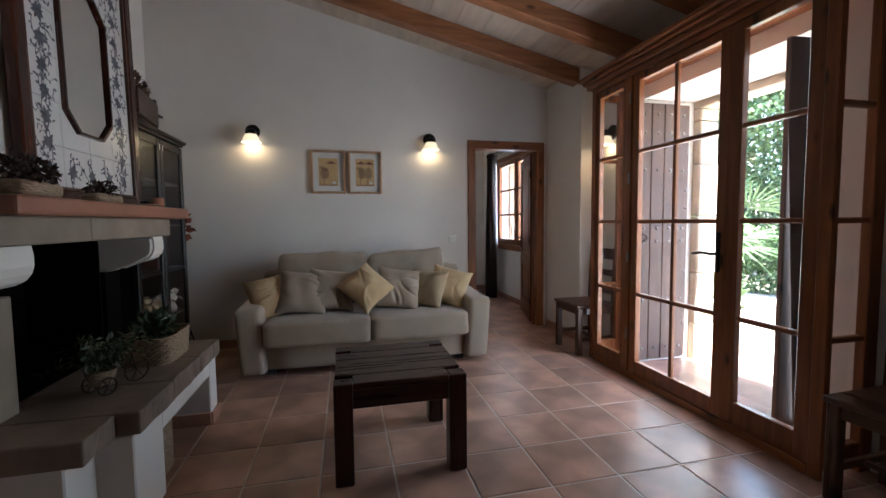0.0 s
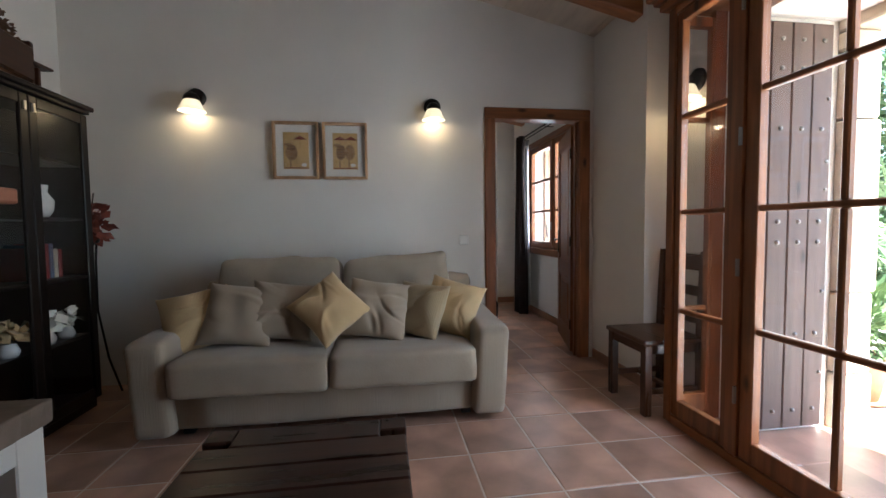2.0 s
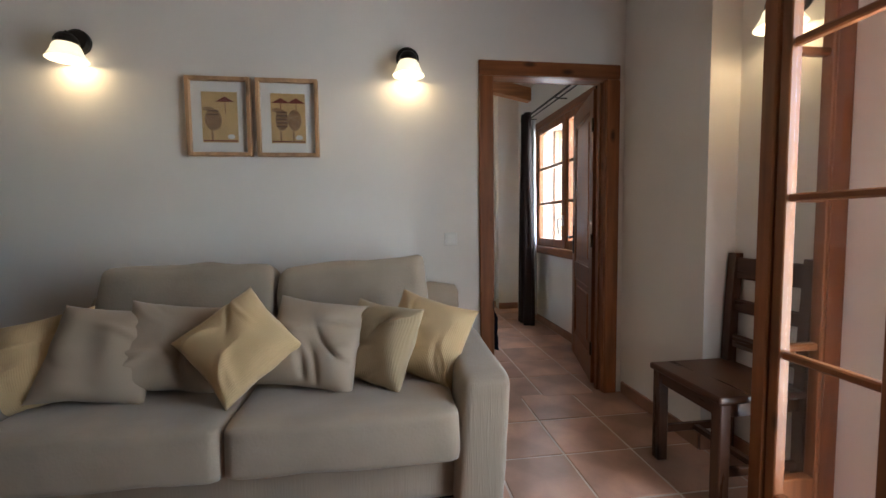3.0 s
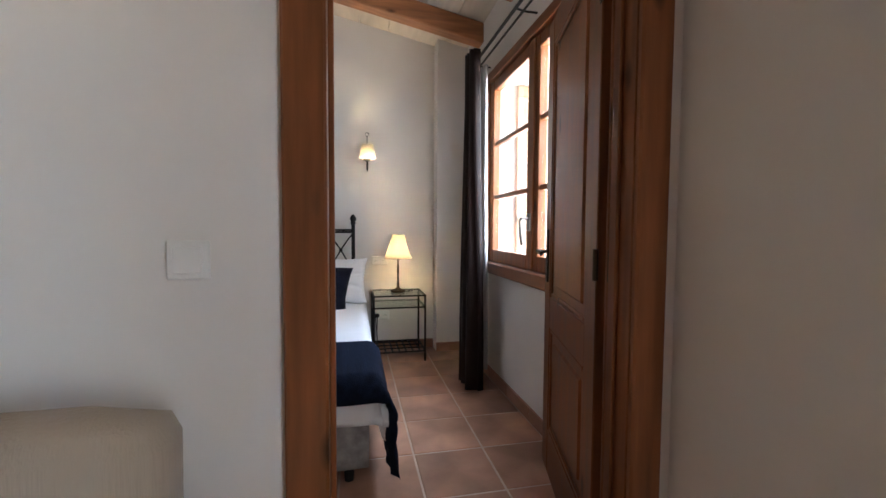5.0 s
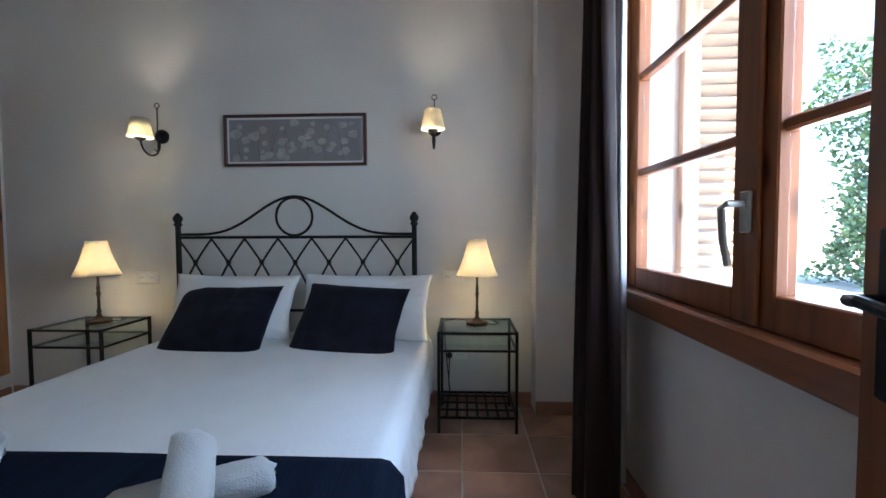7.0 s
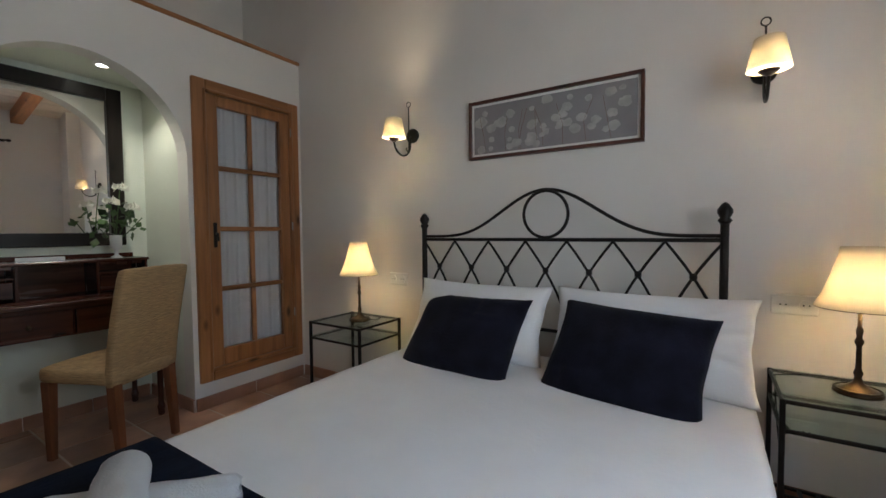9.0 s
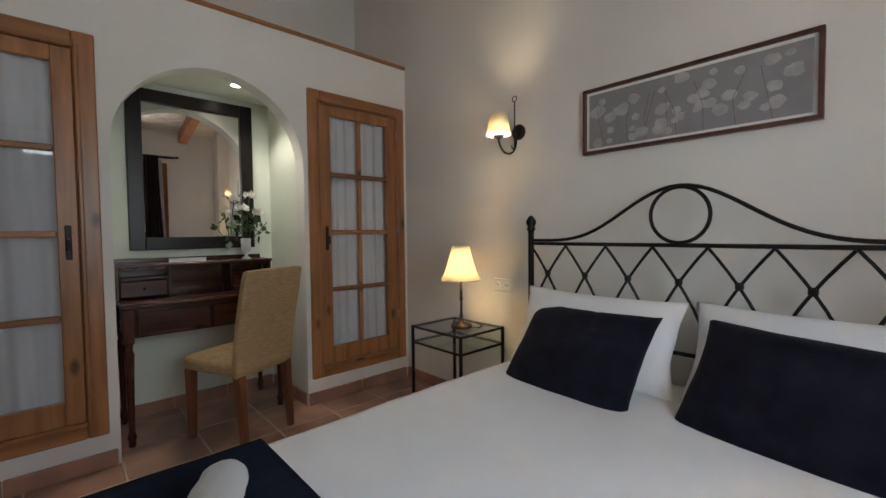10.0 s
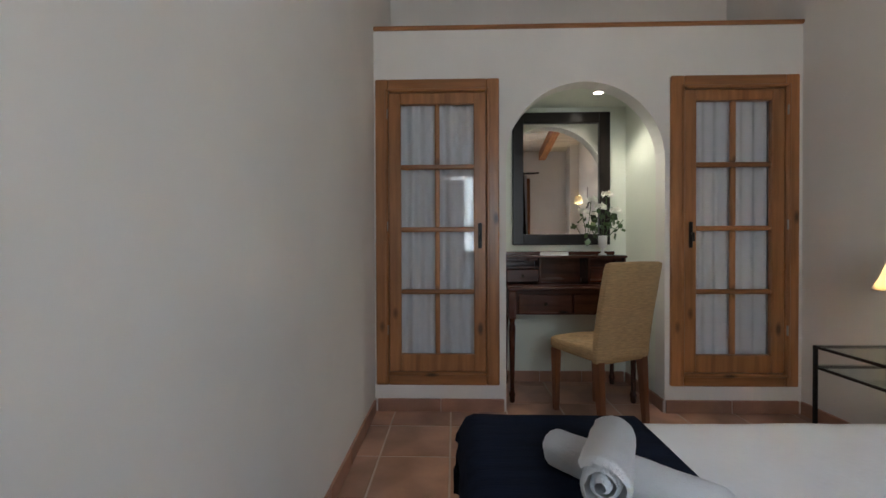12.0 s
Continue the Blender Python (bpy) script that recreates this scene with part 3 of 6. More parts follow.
shutter(pose(2.62, 3.035, 0.03), "weathered brown plank shutter with iron studs, folded open")
shutter(pose(3.06, 1.795, 0.03, 0, 0, 176), "weathered dark plank shutter with iron studs, folded open")


# doorway to the bedroom: lining and trim on both sides
door_frame = thing("door_2_frame", "brown pine door frame in the white wall", "door frame", kind="structure")
for y0, y1 in ((4.458, 4.482), (4.578, 4.596)):
    part("trim_side", box(1.57, 1.66, y0, y1, 0, 2.04, 0.006) if y0 < 4.5 else box(1.545, 1.632, y0, y1, 0, 2.04, 0.006), PINE["z"], door_frame)
    part("trim_side", box(2.40, 2.49, y0, y1, 0, 2.04, 0.006), PINE["z"], door_frame)
    part("trim_head", box(1.57, 2.49, y0, y1, 2.04, 2.13, 0.006), PINE["x"], door_frame)
part("lining", box(1.63, 1.66, 4.482, 4.578, 0, 2.04, 0.002), PINE["z"], door_frame)
part("lining", box(2.40, 2.43, 4.482, 4.578, 0, 2.04, 0.002), PINE["z"], door_frame)
part("lining_head", box(1.63, 2.43, 4.482, 4.578, 2.04, 2.068, 0.002), PINE["x"], door_frame)
part("stop", box(1.66, 1.672, 4.53, 4.56, 0, 2.04, 0.002), PINE["z"], door_frame)
part("stop", box(2.388, 2.40, 4.53, 4.56, 0, 2.04, 0.002), PINE["z"], door_frame)


def panel_door(at):
    """x from the hinge, y through, z up."""
    root = thing("door_2", "brown panelled pine door standing open into the bedroom", "door", at, kind="structure")
    W, H, t = 0.765, 2.02, 0.04
    bm = box(0, 0.11, -t / 2, t / 2, 0, H, 0.003)
    box(W - 0.11, W, -t / 2, t / 2, 0, H, 0.003, bm)
    for z0, z1 in ((0, 0.2), (0.66, 0.80), (H - 0.12, H)):
        box(0.11, W - 0.11, -t / 2 + 0.001, t / 2 - 0.001, z0, z1, 0.003, bm)
    part("door_body", bm, PINE["z"], root)
    for z0, z1 in ((0.2, 0.66), (0.80, H - 0.12)):
        part("panel", box(0.112, W - 0.112, -0.008, 0.008, z0 + 0.002, z1 - 0.002), PINE["z"], root)
        part("raised_panel", box(0.16, W - 0.16, -0.016, 0.016, z0 + 0.05, z1 - 0.05, 0.012), PINE["z"], root)
        bm = bmesh.new()
        for s in (-1, 1):
            ya, yb2 = (0.008, 0.017) if s > 0 else (-0.017, -0.008)
            box(0.112, 0.13, ya, yb2, z0 + 0.002, z1 - 0.002, 0.004, bm)
            box(W - 0.13, W - 0.112, ya, yb2, z0 + 0.002, z1 - 0.002, 0.004, bm)
            box(0.13, W - 0.13, ya, yb2, z0 + 0.002, z0 + 0.02, 0.004, bm)
            box(0.13, W - 0.13, ya, yb2, z1 - 0.02, z1 - 0.002, 0.004, bm)
        part("moulding", bm, PINE["z"], root)
    for z in (0.25, 1.0, 1.78):
        bm = tube([(-0.006, t / 2 + 0.004, z - 0.045), (-0.006, t / 2 + 0.004, z + 0.045)], 0.008)
        box(-0.002, 0.016, t / 2, t / 2 + 0.003, z - 0.045, z + 0.045, bm=bm)
        part("hinge", bm, BRONZE, root, "dull steel butt hinge")
    for s in (-1, 1):
        bm = box(W - 0.085, W - 0.045, s * (t / 2 + 0.004) - 0.004, s * (t / 2 + 0.004) + 0.004, 0.86, 1.10, 0.004)
        tube([(W - 0.065, s * t / 2, 1.0), (W - 0.065, s * (t / 2 + 0.05), 1.0), (W - 0.10, s * (t / 2 + 0.055), 1.003), (W - 0.17, s * (t / 2 + 0.05), 0.995)], 0.009, bm=bm)
        part("door_handle", bm, IRON, root, "dark iron lever handle")
    return root


panel_door(pose(2.412, 4.618, 0.01, 0, 0, 74.6))
for z in (0.26, 1.01, 1.79):
    part("hinge_plate", box(2.3965, 2.3995, 4.562, 4.577, z - 0.045, z + 0.045, 0.001), BRONZE, door_frame, "steel hinge plate")

# bedroom window with two sashes
window = thing("window_1", "brown pine window with two six-light sashes, closed", "window", kind="structure")
WX = 2.70
for y0, y1 in ((4.93, 5.0), (6.49, 6.56)):
    part("window_frame", box(WX - 0.03, WX + 0.06, y0, y1, 0.80, 2.23, 0.006), PINE["z"], window)
part("window_frame", box(WX - 0.03, WX + 0.06, 5.0, 6.49, 2.16, 2.23, 0.006), PINE["y"], window)
part("window_sill", box(WX - 0.05, WX + 0.06, 4.93, 6.56, 0.795, 0.875, 0.008), PINE["y"], window)
for y in (6.49, 5.745):
    leaf = glazed("sash", window, 0.745, 1.285, pose(WX + 0.02, y, 0.875, 0, 0, -90), PINE, 1, 3, 0.075, 0.085, 0.07, 0.05, 0.03)
part("meeting_strip", box(WX - 0.018, WX - 0.006, 5.71, 5.78, 0.88, 2.155, 0.004), PINE["z"], window)
bm = box(WX - 0.03, WX - 0.018, 5.725, 5.76, 1.10, 1.20, 0.004)
tube([(WX - 0.03, 5.743, 1.17), (WX - 0.065, 5.743, 1.17), (WX - 0.068, 5.765, 1.16), (WX - 0.062, 5.765, 1.08), (WX - 0.058, 5.75, 1.02)], 0.009, bm=bm)
part("handle", bm, STEEL, window, "twisted wrought-iron handle")
for y in (6.495,):
    for z in (1.0, 2.0):
        part("hinge", tube([(WX - 0.035, y, z - 0.035), (WX - 0.035, y, z + 0.035)], 0.007), STEEL, window)
# louvred shutters outside, standing open
for y, w in ((6.49, 0.30), (5.0, 0.60)):
    root = thing("louvre_shutter", "wooden louvred shutter, coloured pale for glare, standing open outside the window", "shutter", group="window shutters")
    x0, x1 = 2.90, 2.90 + w
    for z0 in (0.87, 2.08):
        part("shutter_frame", box(x0, x1, y - 0.02, y + 0.02, z0, z0 + 0.08, 0.004), PALEW["x"], root)
    for x in (x0, x1 - 0.07):
        part("shutter_frame", box(x, x + 0.07, y - 0.02, y + 0.02, 0.95, 2.08, 0.004), PALEW["z"], root)
    for k in range(22):
        part("slat", box(x0 + 0.07, x1 - 0.07, -0.004, 0.004, -0.022, 0.022), PALEW["x"], root, at=pose(0, y, 0.98 + k * 0.05, 35))


# closets
def closet_door(y0, hinge_low, label):
    """A framed glazed closet door with curtained panes, facing +x."""
    root = thing("closet_door", label, "closet door", (-1.03, y0, 0.17), 90, group="closet doors")
    W, H = 0.775, 1.92
    for x0, x1 in ((0, 0.08), (W - 0.08, W)):
        part("casing", box(x0, x1, -0.02, 0.06, 0, H, 0.006), HONEY["z"], root)
    part("casing", box(0.08, W - 0.08, -0.02, 0.06, H - 0.08, H, 0.006), HONEY["x"], root)
    part("casing", box(0.08, W - 0.08, -0.02, 0.06, 0, 0.08, 0.006), HONEY["x"], root)
    for x0, x1 in ((0.06, 0.078), (W - 0.078, W - 0.06)):
        part("bead", box(x0, x1, -0.032, -0.0205, 0.06, H - 0.06, 0.005), HONEY["z"], root)
    for z0, z1 in ((0.06, 0.078), (H - 0.078, H - 0.06)):
        part("bead", box(0.0785, W - 0.0785, -0.032, -0.0205, z0, z1, 0.005), HONEY["x"], root)
    leaf = glazed("door_leaf", root, W - 0.165, H - 0.165, pose(0.0825, 0.01, 0.0825), HONEY, 2, 4, 0.075, 0.11, 0.07, 0.04, 0.03)
    bm = bmesh.new()
    n = 60
    rows = []
    for z in (0.17, H - 0.13):
        rows.append([bm.verts.new((0.15 + (W - 0.30) * i / n, 0.055 + 0.011 * math.sin(i * 0.62 + y0) + 0.006 * math.sin(i * 0.37 + 1), z)) for i in range(n + 1)])
    for i in range(n):
        bm.faces.new((rows[0][i], rows[0][i + 1], rows[1][i + 1], rows[1][i]))
    cur = part("lining_curtain", bm, SHEER, root, "gathered white curtain behind the panes", smooth=True)
    hx = W - 0.12 if hinge_low else 0.12
    bm = box(hx - 0.012, hx + 0.012, -0.02, -0.012, 0.86, 1.02, 0.004)
    tube([(hx, -0.015, 0.95), (hx, -0.045, 0.95), (hx, -0.05, 0.90)], 0.007, bm=bm)
    part("handle", bm, IRON, root, "black iron latch handle")
    gx = 0.075 if hinge_low else W - 0.075
    for z in (0.35, 1.0, 1.7):
        part("hinge", tube([(gx, -0.026, z - 0.03), (gx, -0.026, z + 0.03)], 0.006), STEEL, root)
    return root


closet_door(4.712, True, "honey pine closet door with eight curtained panes")
closet_door(6.545, False, "honey pine closet door with eight curtained panes beside the bed")


# ---- living room ----
def place(ob, m):
    ob.matrix_basis = m
    return ob


def top_mesh(name, bm, material, label, category, at, smooth=False, group=""):
    ob = part(name, bm, material, smooth=smooth, at=at)
    return tagged(ob, label, category, group)


def sofa():
    root = thing("sofa", "beige fabric two-seat sofa with low rounded arms against the wall", "sofa", (0.42, 3.97, 0))
    part("base", soft(1.68, 0.86, 0.23, 0.03, 6, 0, 0.002, 1, at=(0, -0.05, 0.17)), SOFA, root, smooth=True)
    for s in (-1, 1):
        bm = soft(0.20, 0.98, 0.545, 0.042, 14, 0.0, 0.003, 3 + s)
        for v in bm.verts:
            k = (v.co.z + 0.27) / 0.54
            v.co.x += s * (0.035 * k - 0.01)
            v.co.z -= 0.05 * k * max(0, v.co.y / 0.45 * -0.3 + 0.1)
            v.co.x *= 1.0
        bmesh.ops.translate(bm, verts=bm.verts, vec=(s * 0.922, -0.055, 0.315))
        part("armrest", bm, SOFA, root, smooth=True)
        part("seat_cushion", soft(0.83, 0.82, 0.205, 0.036, 18, 0.006, 0.006, 8 + s, at=(s * 0.416, -0.17, 0.362)), SOFAP, root, smooth=True)
        bm = soft(0.80 if s < 0 else 0.74, 0.20, 0.50, 0.05, 20, 0.016, 0.014, 20 + s * 4)
        for v in bm.verts:
            v.co.z += 0.04 * (v.co.x / 0.4) ** 3 * (v.co.z > 0) * (s > 0)
        bmesh.ops.rotate(bm, verts=bm.verts, cent=(0, 0, 0), matrix=Matrix.Rotation(radians(-13), 3, "X"))
        bmesh.ops.translate(bm, verts=bm.verts, vec=(s * 0.40, 0.195, 0.69))
        part("back_cushion", bm, SOFAP, root, smooth=True)
        for y in (-0.36, 0.34):
            part("foot", box(s * 0.80 - 0.03, s * 0.80 + 0.03, y - 0.03, y + 0.03, 0, 0.065, 0.004), BLACKP, root, "black block foot")
    part("back_frame", soft(1.96, 0.16, 0.74, 0.07, 12, 0, 0.003, 2, at=(0.01, 0.38, 0.43)), SOFA, root, smooth=True)


sofa()


def throw_pillow(x, y, z, size, lean, spin, yaw, material, seed, label):
    bm = pillow(size * 1.03, size, 0.17, seed, 44, 0.019)
    m = pose(x, y, z, 0, 0, yaw) @ pose(0, 0, 0, -lean) @ pose(0, 0, 0, 0, spin, 0)
    top_mesh("throw_pillow", bm, material, label, "pillow", m, True, "pillows on the sofa")


throw_pillow(-0.385, 3.76, 0.612, 0.38, 30, -12, 12, YELLOW, 1, "mustard cotton throw pillow on the sofa")
throw_pillow(-0.135, 3.735, 0.640, 0.395, 32, 7, 6, BEIGE, 2, "taupe throw pillow leaning against its neighbour")
throw_pillow(0.105, 3.775, 0.645, 0.38, 30, 10, 14, BEIGE, 3, "taupe throw pillow half behind another")
throw_pillow(0.400, 3.675, 0.672, 0.360, 36, 48, 2, YELLOW, 4, "mustard throw pillow standing on its corner")
throw_pillow(0.685, 3.745, 0.640, 0.395, 32, 9, -4, BEIGE, 5, "taupe throw pillow tilted against the sofa back")
throw_pillow(0.948, 3.755, 0.625, 0.365, 28, 3, -38, OLIVE, 6, "khaki throw pillow turned sideways on the sofa")
throw_pillow(1.165, 3.785, 0.630, 0.375, 30, 15, -20, YELLOW, 7, "pale mustard striped throw pillow beside the arm")


def coffee_table():
    root = thing("coffee_table", "dark-stained plank coffee table with square legs", "coffee table", (0.475, 2.24, 0))
    w, d = 0.63, 0.60
    for i in range(5):
        y = -d / 2 + i * d / 5
        x0 = -w / 2 + (0.085 if i in (0, 4) else 0)
        part("plank", box(x0, -x0, y + 0.0015, y + d / 5 - 0.0015, 0.455, 0.488, 0.005), DARK["x"], root)
    for sx in (-1, 1):
        for sy in (-1, 1):
            cx, cy = sx * (w / 2 - 0.04), sy * (d / 2 - 0.04)
            part("leg", box(cx - 0.044, cx + 0.044, cy - 0.044, cy + 0.044, 0, 0.4875, 0.007, seg=2), DARK["z"], root)
        part("apron", box(sx * (w / 2 - 0.05) - 0.014, sx * (w / 2 - 0.05) + 0.014, -d / 2 + 0.085, d / 2 - 0.085, 0.36, 0.454, 0.004), DARK["y"], root)
        part("apron", box(-w / 2 + 0.085, w / 2 - 0.085, sx * (d / 2 - 0.03) - 0.014, sx * (d / 2 - 0.03) + 0.014, 0.36, 0.454, 0.004), DARK["x"], root)


coffee_table()


def dining_chair(at, label):
    """Faces -x; origin under the middle of the seat."""
    root = thing("dining_chair", label, "chair", at, group="ladder-back chairs")
    bm = box(-0.215, 0.20, -0.215, 0.215, 0.435, 0.465, 0.010, seg=2)
    part("seat", bm, CHAIRW["y"], root)
    for s in (-1, 1):
        part("leg", box(-0.20, -0.15, s * 0.18 - 0.025, s * 0.18 + 0.025, 0, 0.435, 0.005), CHAIRW["z"], root)
        bm = bmesh.new()
        y0, y1 = s * 0.185 - 0.022, s * 0.185 + 0.022
        zs = [(0, 0.165), (0.45, 0.16), (0.75, 0.172), (0.985, 0.186)]
        for (za, xa), (zb2, xb) in zip(zs, zs[1:]):
            hexa(bm, ((xa, y0, za), (xa + 0.045, y0, za), (xa + 0.045, y1, za), (xa, y1, za)), ((xb, y0, zb2), (xb + 0.04, y0, zb2), (xb + 0.04, y1, zb2), (xb, y1, zb2)))
        bmesh.ops.remove_doubles(bm, verts=bm.verts, dist=0.0005)
        part("back_post", bm, CHAIRW["z"], root)
        part("side_rail", box(-0.15, 0.17, s * 0.18 - 0.012, s * 0.18 + 0.012, 0.375, 0.434, 0.003), CHAIRW["x"], root)
        part("stretcher", box(-0.15, 0.17, s * 0.18 - 0.012, s * 0.18 + 0.012, 0.13, 0.165, 0.003), CHAIRW["x"], root)
    part("cross_stretcher", box(-0.01, 0.02, -0.168, 0.168, 0.135, 0.16, 0.003), CHAIRW["y"], root)
    part("front_rail", box(-0.19, -0.165, -0.155, 0.155, 0.375, 0.434, 0.003), CHAIRW["y"], root)
    for z, h in ((0.536, 0.062), (0.706, 0.062), (0.865, 0.10)):
        x = 0.16 + (z - 0.45) * 0.045
        part("slat", box(x + 0.012, x + 0.032, -0.163, 0.163, z, z + h, 0.006), CHAIRW["y"], root)
    return root


chair_1 = dining_chair(pose(2.456, 3.54, 0, 0, 0, 0), "dark wooden ladder-back chair beside the glazed doors")
chair_2 = copy_thing(chair_1, pose(2.455, 1.15, 0, 0, 0, 2))


def cabinet():
    root = thing("display_cabinet", "tall black wooden display cabinet with two glazed doors", "cabinet", (-1.53, 3.20, 0))
    D, W, H = 0.395, 0.90, 1.90
    part("side", box(0.004, D - 0.02, 0, 0.025, 0.06, H), EBONY["z"], root)
    part("side", box(0.004, D - 0.02, W - 0.025, W, 0.06, H), EBONY["z"], root)
    part("back", box(0.004, 0.016, 0.026, W - 0.026, 0.06, H), EBONY["z"], root)
    part("plinth", box(0.004, D - 0.03, 0.0, W, 0, 0.06, 0.004), EBONY["y"], root)
    bm = box(0.004, D + 0.01, -0.015, W + 0.015, H, H + 0.02, 0.004)
    box(0.004, D + 0.03, -0.03, W + 0.03, H + 0.02, H + 0.05, 0.006, bm)
    part("cornice", bm, EBONY["y"], root)
    for z in (0.08, 0.48, 0.86, 1.22, 1.56):
        part("shelf", box(0.018, D - 0.03, 0.027, W - 0.027, z, z + 0.018), EBONY["y"], root)
    for k in (0, 1):
        leaf = glazed("door_leaf", root, W / 2 - 0.004, H - 0.08, pose(D - 0.009, k * W / 2 + 0.002, 0.07, 0, 0, 90), EBONY, 1, [0.80], 0.055, 0.07, 0.06, 0.022, 0.022)
        y = W / 2 + (0.028 if k else -0.028)
        part("latch", box(D + 0.002, D + 0.012, y - 0.010, y + 0.010, H - 0.10, H - 0.05, 0.003), STEEL, root, "small bright metal latch")
    return root


cabinet()


def cabinet_goods():
    bx = -1.30
    rnd = random.Random(3)
    for i in range(7):
        h = rnd.uniform(0.17, 0.23)
        y = 3.72 + i * 0.034
        top_mesh("book", box(-0.08, 0.08, 0.0, 0.030, 0, h, 0.003), BOOKS[i % 3], "worn hardback book standing in the cabinet", "book", pose(bx, y, 0.878), group="books in the cabinet")
    bm = lathe([(0.03, 0), (0.055, 0.04), (0.06, 0.10), (0.03, 0.15), (0.036, 0.19)], 16)
    top_mesh("vase", bm, CERAM, "white porcelain vase in the dark cabinet", "vase", pose(bx + 0.05, 3.86, 1.238), True)
    for k, (y, z) in enumerate(((3.80, 0.60), (3.55, 0.62), (3.95, 0.55))):
        root = thing("silk_flower", "pale silk flower in a small jar in the cabinet", "flower", (bx + 0.08, y, 0.498), group="silk flowers")
        part("jar", lathe([(0.035, 0), (0.045, 0.03), (0.03, 0.07)], 12), CERAM, root, smooth=True)
        bm = bmesh.new()
        for i in range(14):
            a = i * 2.4
            r = 0.02 + 0.0025 * i
            foliage(bm, (r * math.cos(a) * 0.6, r * math.sin(a), 0.13), (0.02, 0.02, 0.02), 3, 0.055, i + k * 40, 0.2, 0.8)
        part("petals", bm, YELLOW if k == 1 else PETAL, root)
        part("stem", tube([(0, 0, 0.06), (0, 0, 0.13)], 0.004), LEAF, root)
    # wooden trough with dried flowers on the top
    root = thing("wooden_trough", "rustic wooden trough of dried flowers on the cabinet", "planter", pose(-1.28, 3.50, 1.952, 0, 0, 8) @ Matrix.Scale(1.3, 4))
    for s in (-1, 1):
        part("side_board", box(-0.10, 0.10, s * 0.20 - 0.012, s * 0.20 + 0.012, 0, 0.20, 0.004), CHAIRW["x"], root)
        part("long_board", box(s * 0.10 - 0.01, s * 0.10 + 0.01, -0.188, 0.188, 0.03, 0.17, 0.004), CHAIRW["y"], root)
    part("bottom", box(-0.09, 0.09, -0.188, 0.188, 0.02, 0.035), CHAIRW["y"], root)
    part("dried_bouquet", foliage(bmesh.new(), (0, 0, 0.20), (0.10, 0.20, 0.09), 700, 0.028, 5, 0.0, 0.6), BUNCH, root, "brown dried flower heads")
    root = thing("plate_stand", "small wooden stand on the cabinet", "stand", (-1.26, 3.86, 1.952))
    part("upright", box(-0.015, 0.015, -0.05, -0.03, 0, 0.16, 0.003), CHAIRW["z"], root)
    part("upright", box(-0.015, 0.015, 0.03, 0.05, 0, 0.16, 0.003), CHAIRW["z"], root)
    part("top_board", box(-0.05, 0.05, -0.07, 0.10, 0.16, 0.175, 0.003), CHAIRW["y"], root)


cabinet_goods()


def flower_stand():
    root = thing("iron_flower_stand", "tall black iron flower stand with red dried flowers", "stand", (-1.29, 4.30, 0))
    for a in (0.3, 2.4, 4.5):
        c, s = math.cos(a), math.sin(a)
        part("leg", tube([(0.15 * c, 0.12 * s, 0.005), (0.08 * c, 0.07 * s, 0.25), (0.03 * c, 0.03 * s, 0.6), (0.035 * c, 0.03 * s, 0.95), (0.05 * c, 0.05 * s, 1.18)], 0.007), IRON, root)
    for z, r in ((0.62, 0.035), (1.0, 0.04)):
        part("ring", tube([(r * math.cos(k * 0.52), r * math.sin(k * 0.52), z) for k in range(12)], 0.005, 6, closed=True), IRON, root)
    part("dish", lathe([(0.02, 1.05), (0.06, 1.08), (0.065, 1.10)], 14), IRON, root, smooth=True)
    part("dried_bouquet", foliage(bmesh.new(), (0.02, -0.02, 1.20), (0.09, 0.10, 0.13), 120, 0.07, 9, 0.1, 0.55), REDLEAF, root, "dark red dried flowers")
    bm = bmesh.new()
    for k in range(5):
        a = k * 1.3
        tube([(0, 0, 1.1), (0.03 * math.cos(a), 0.03 * math.sin(a), 1.3), (0.05 * math.cos(a), 0.05 * math.sin(a), 1.42)], 0.0025, 5, bm)
    part("twigs", bm, DRYLEAF, root)


flower_stand()


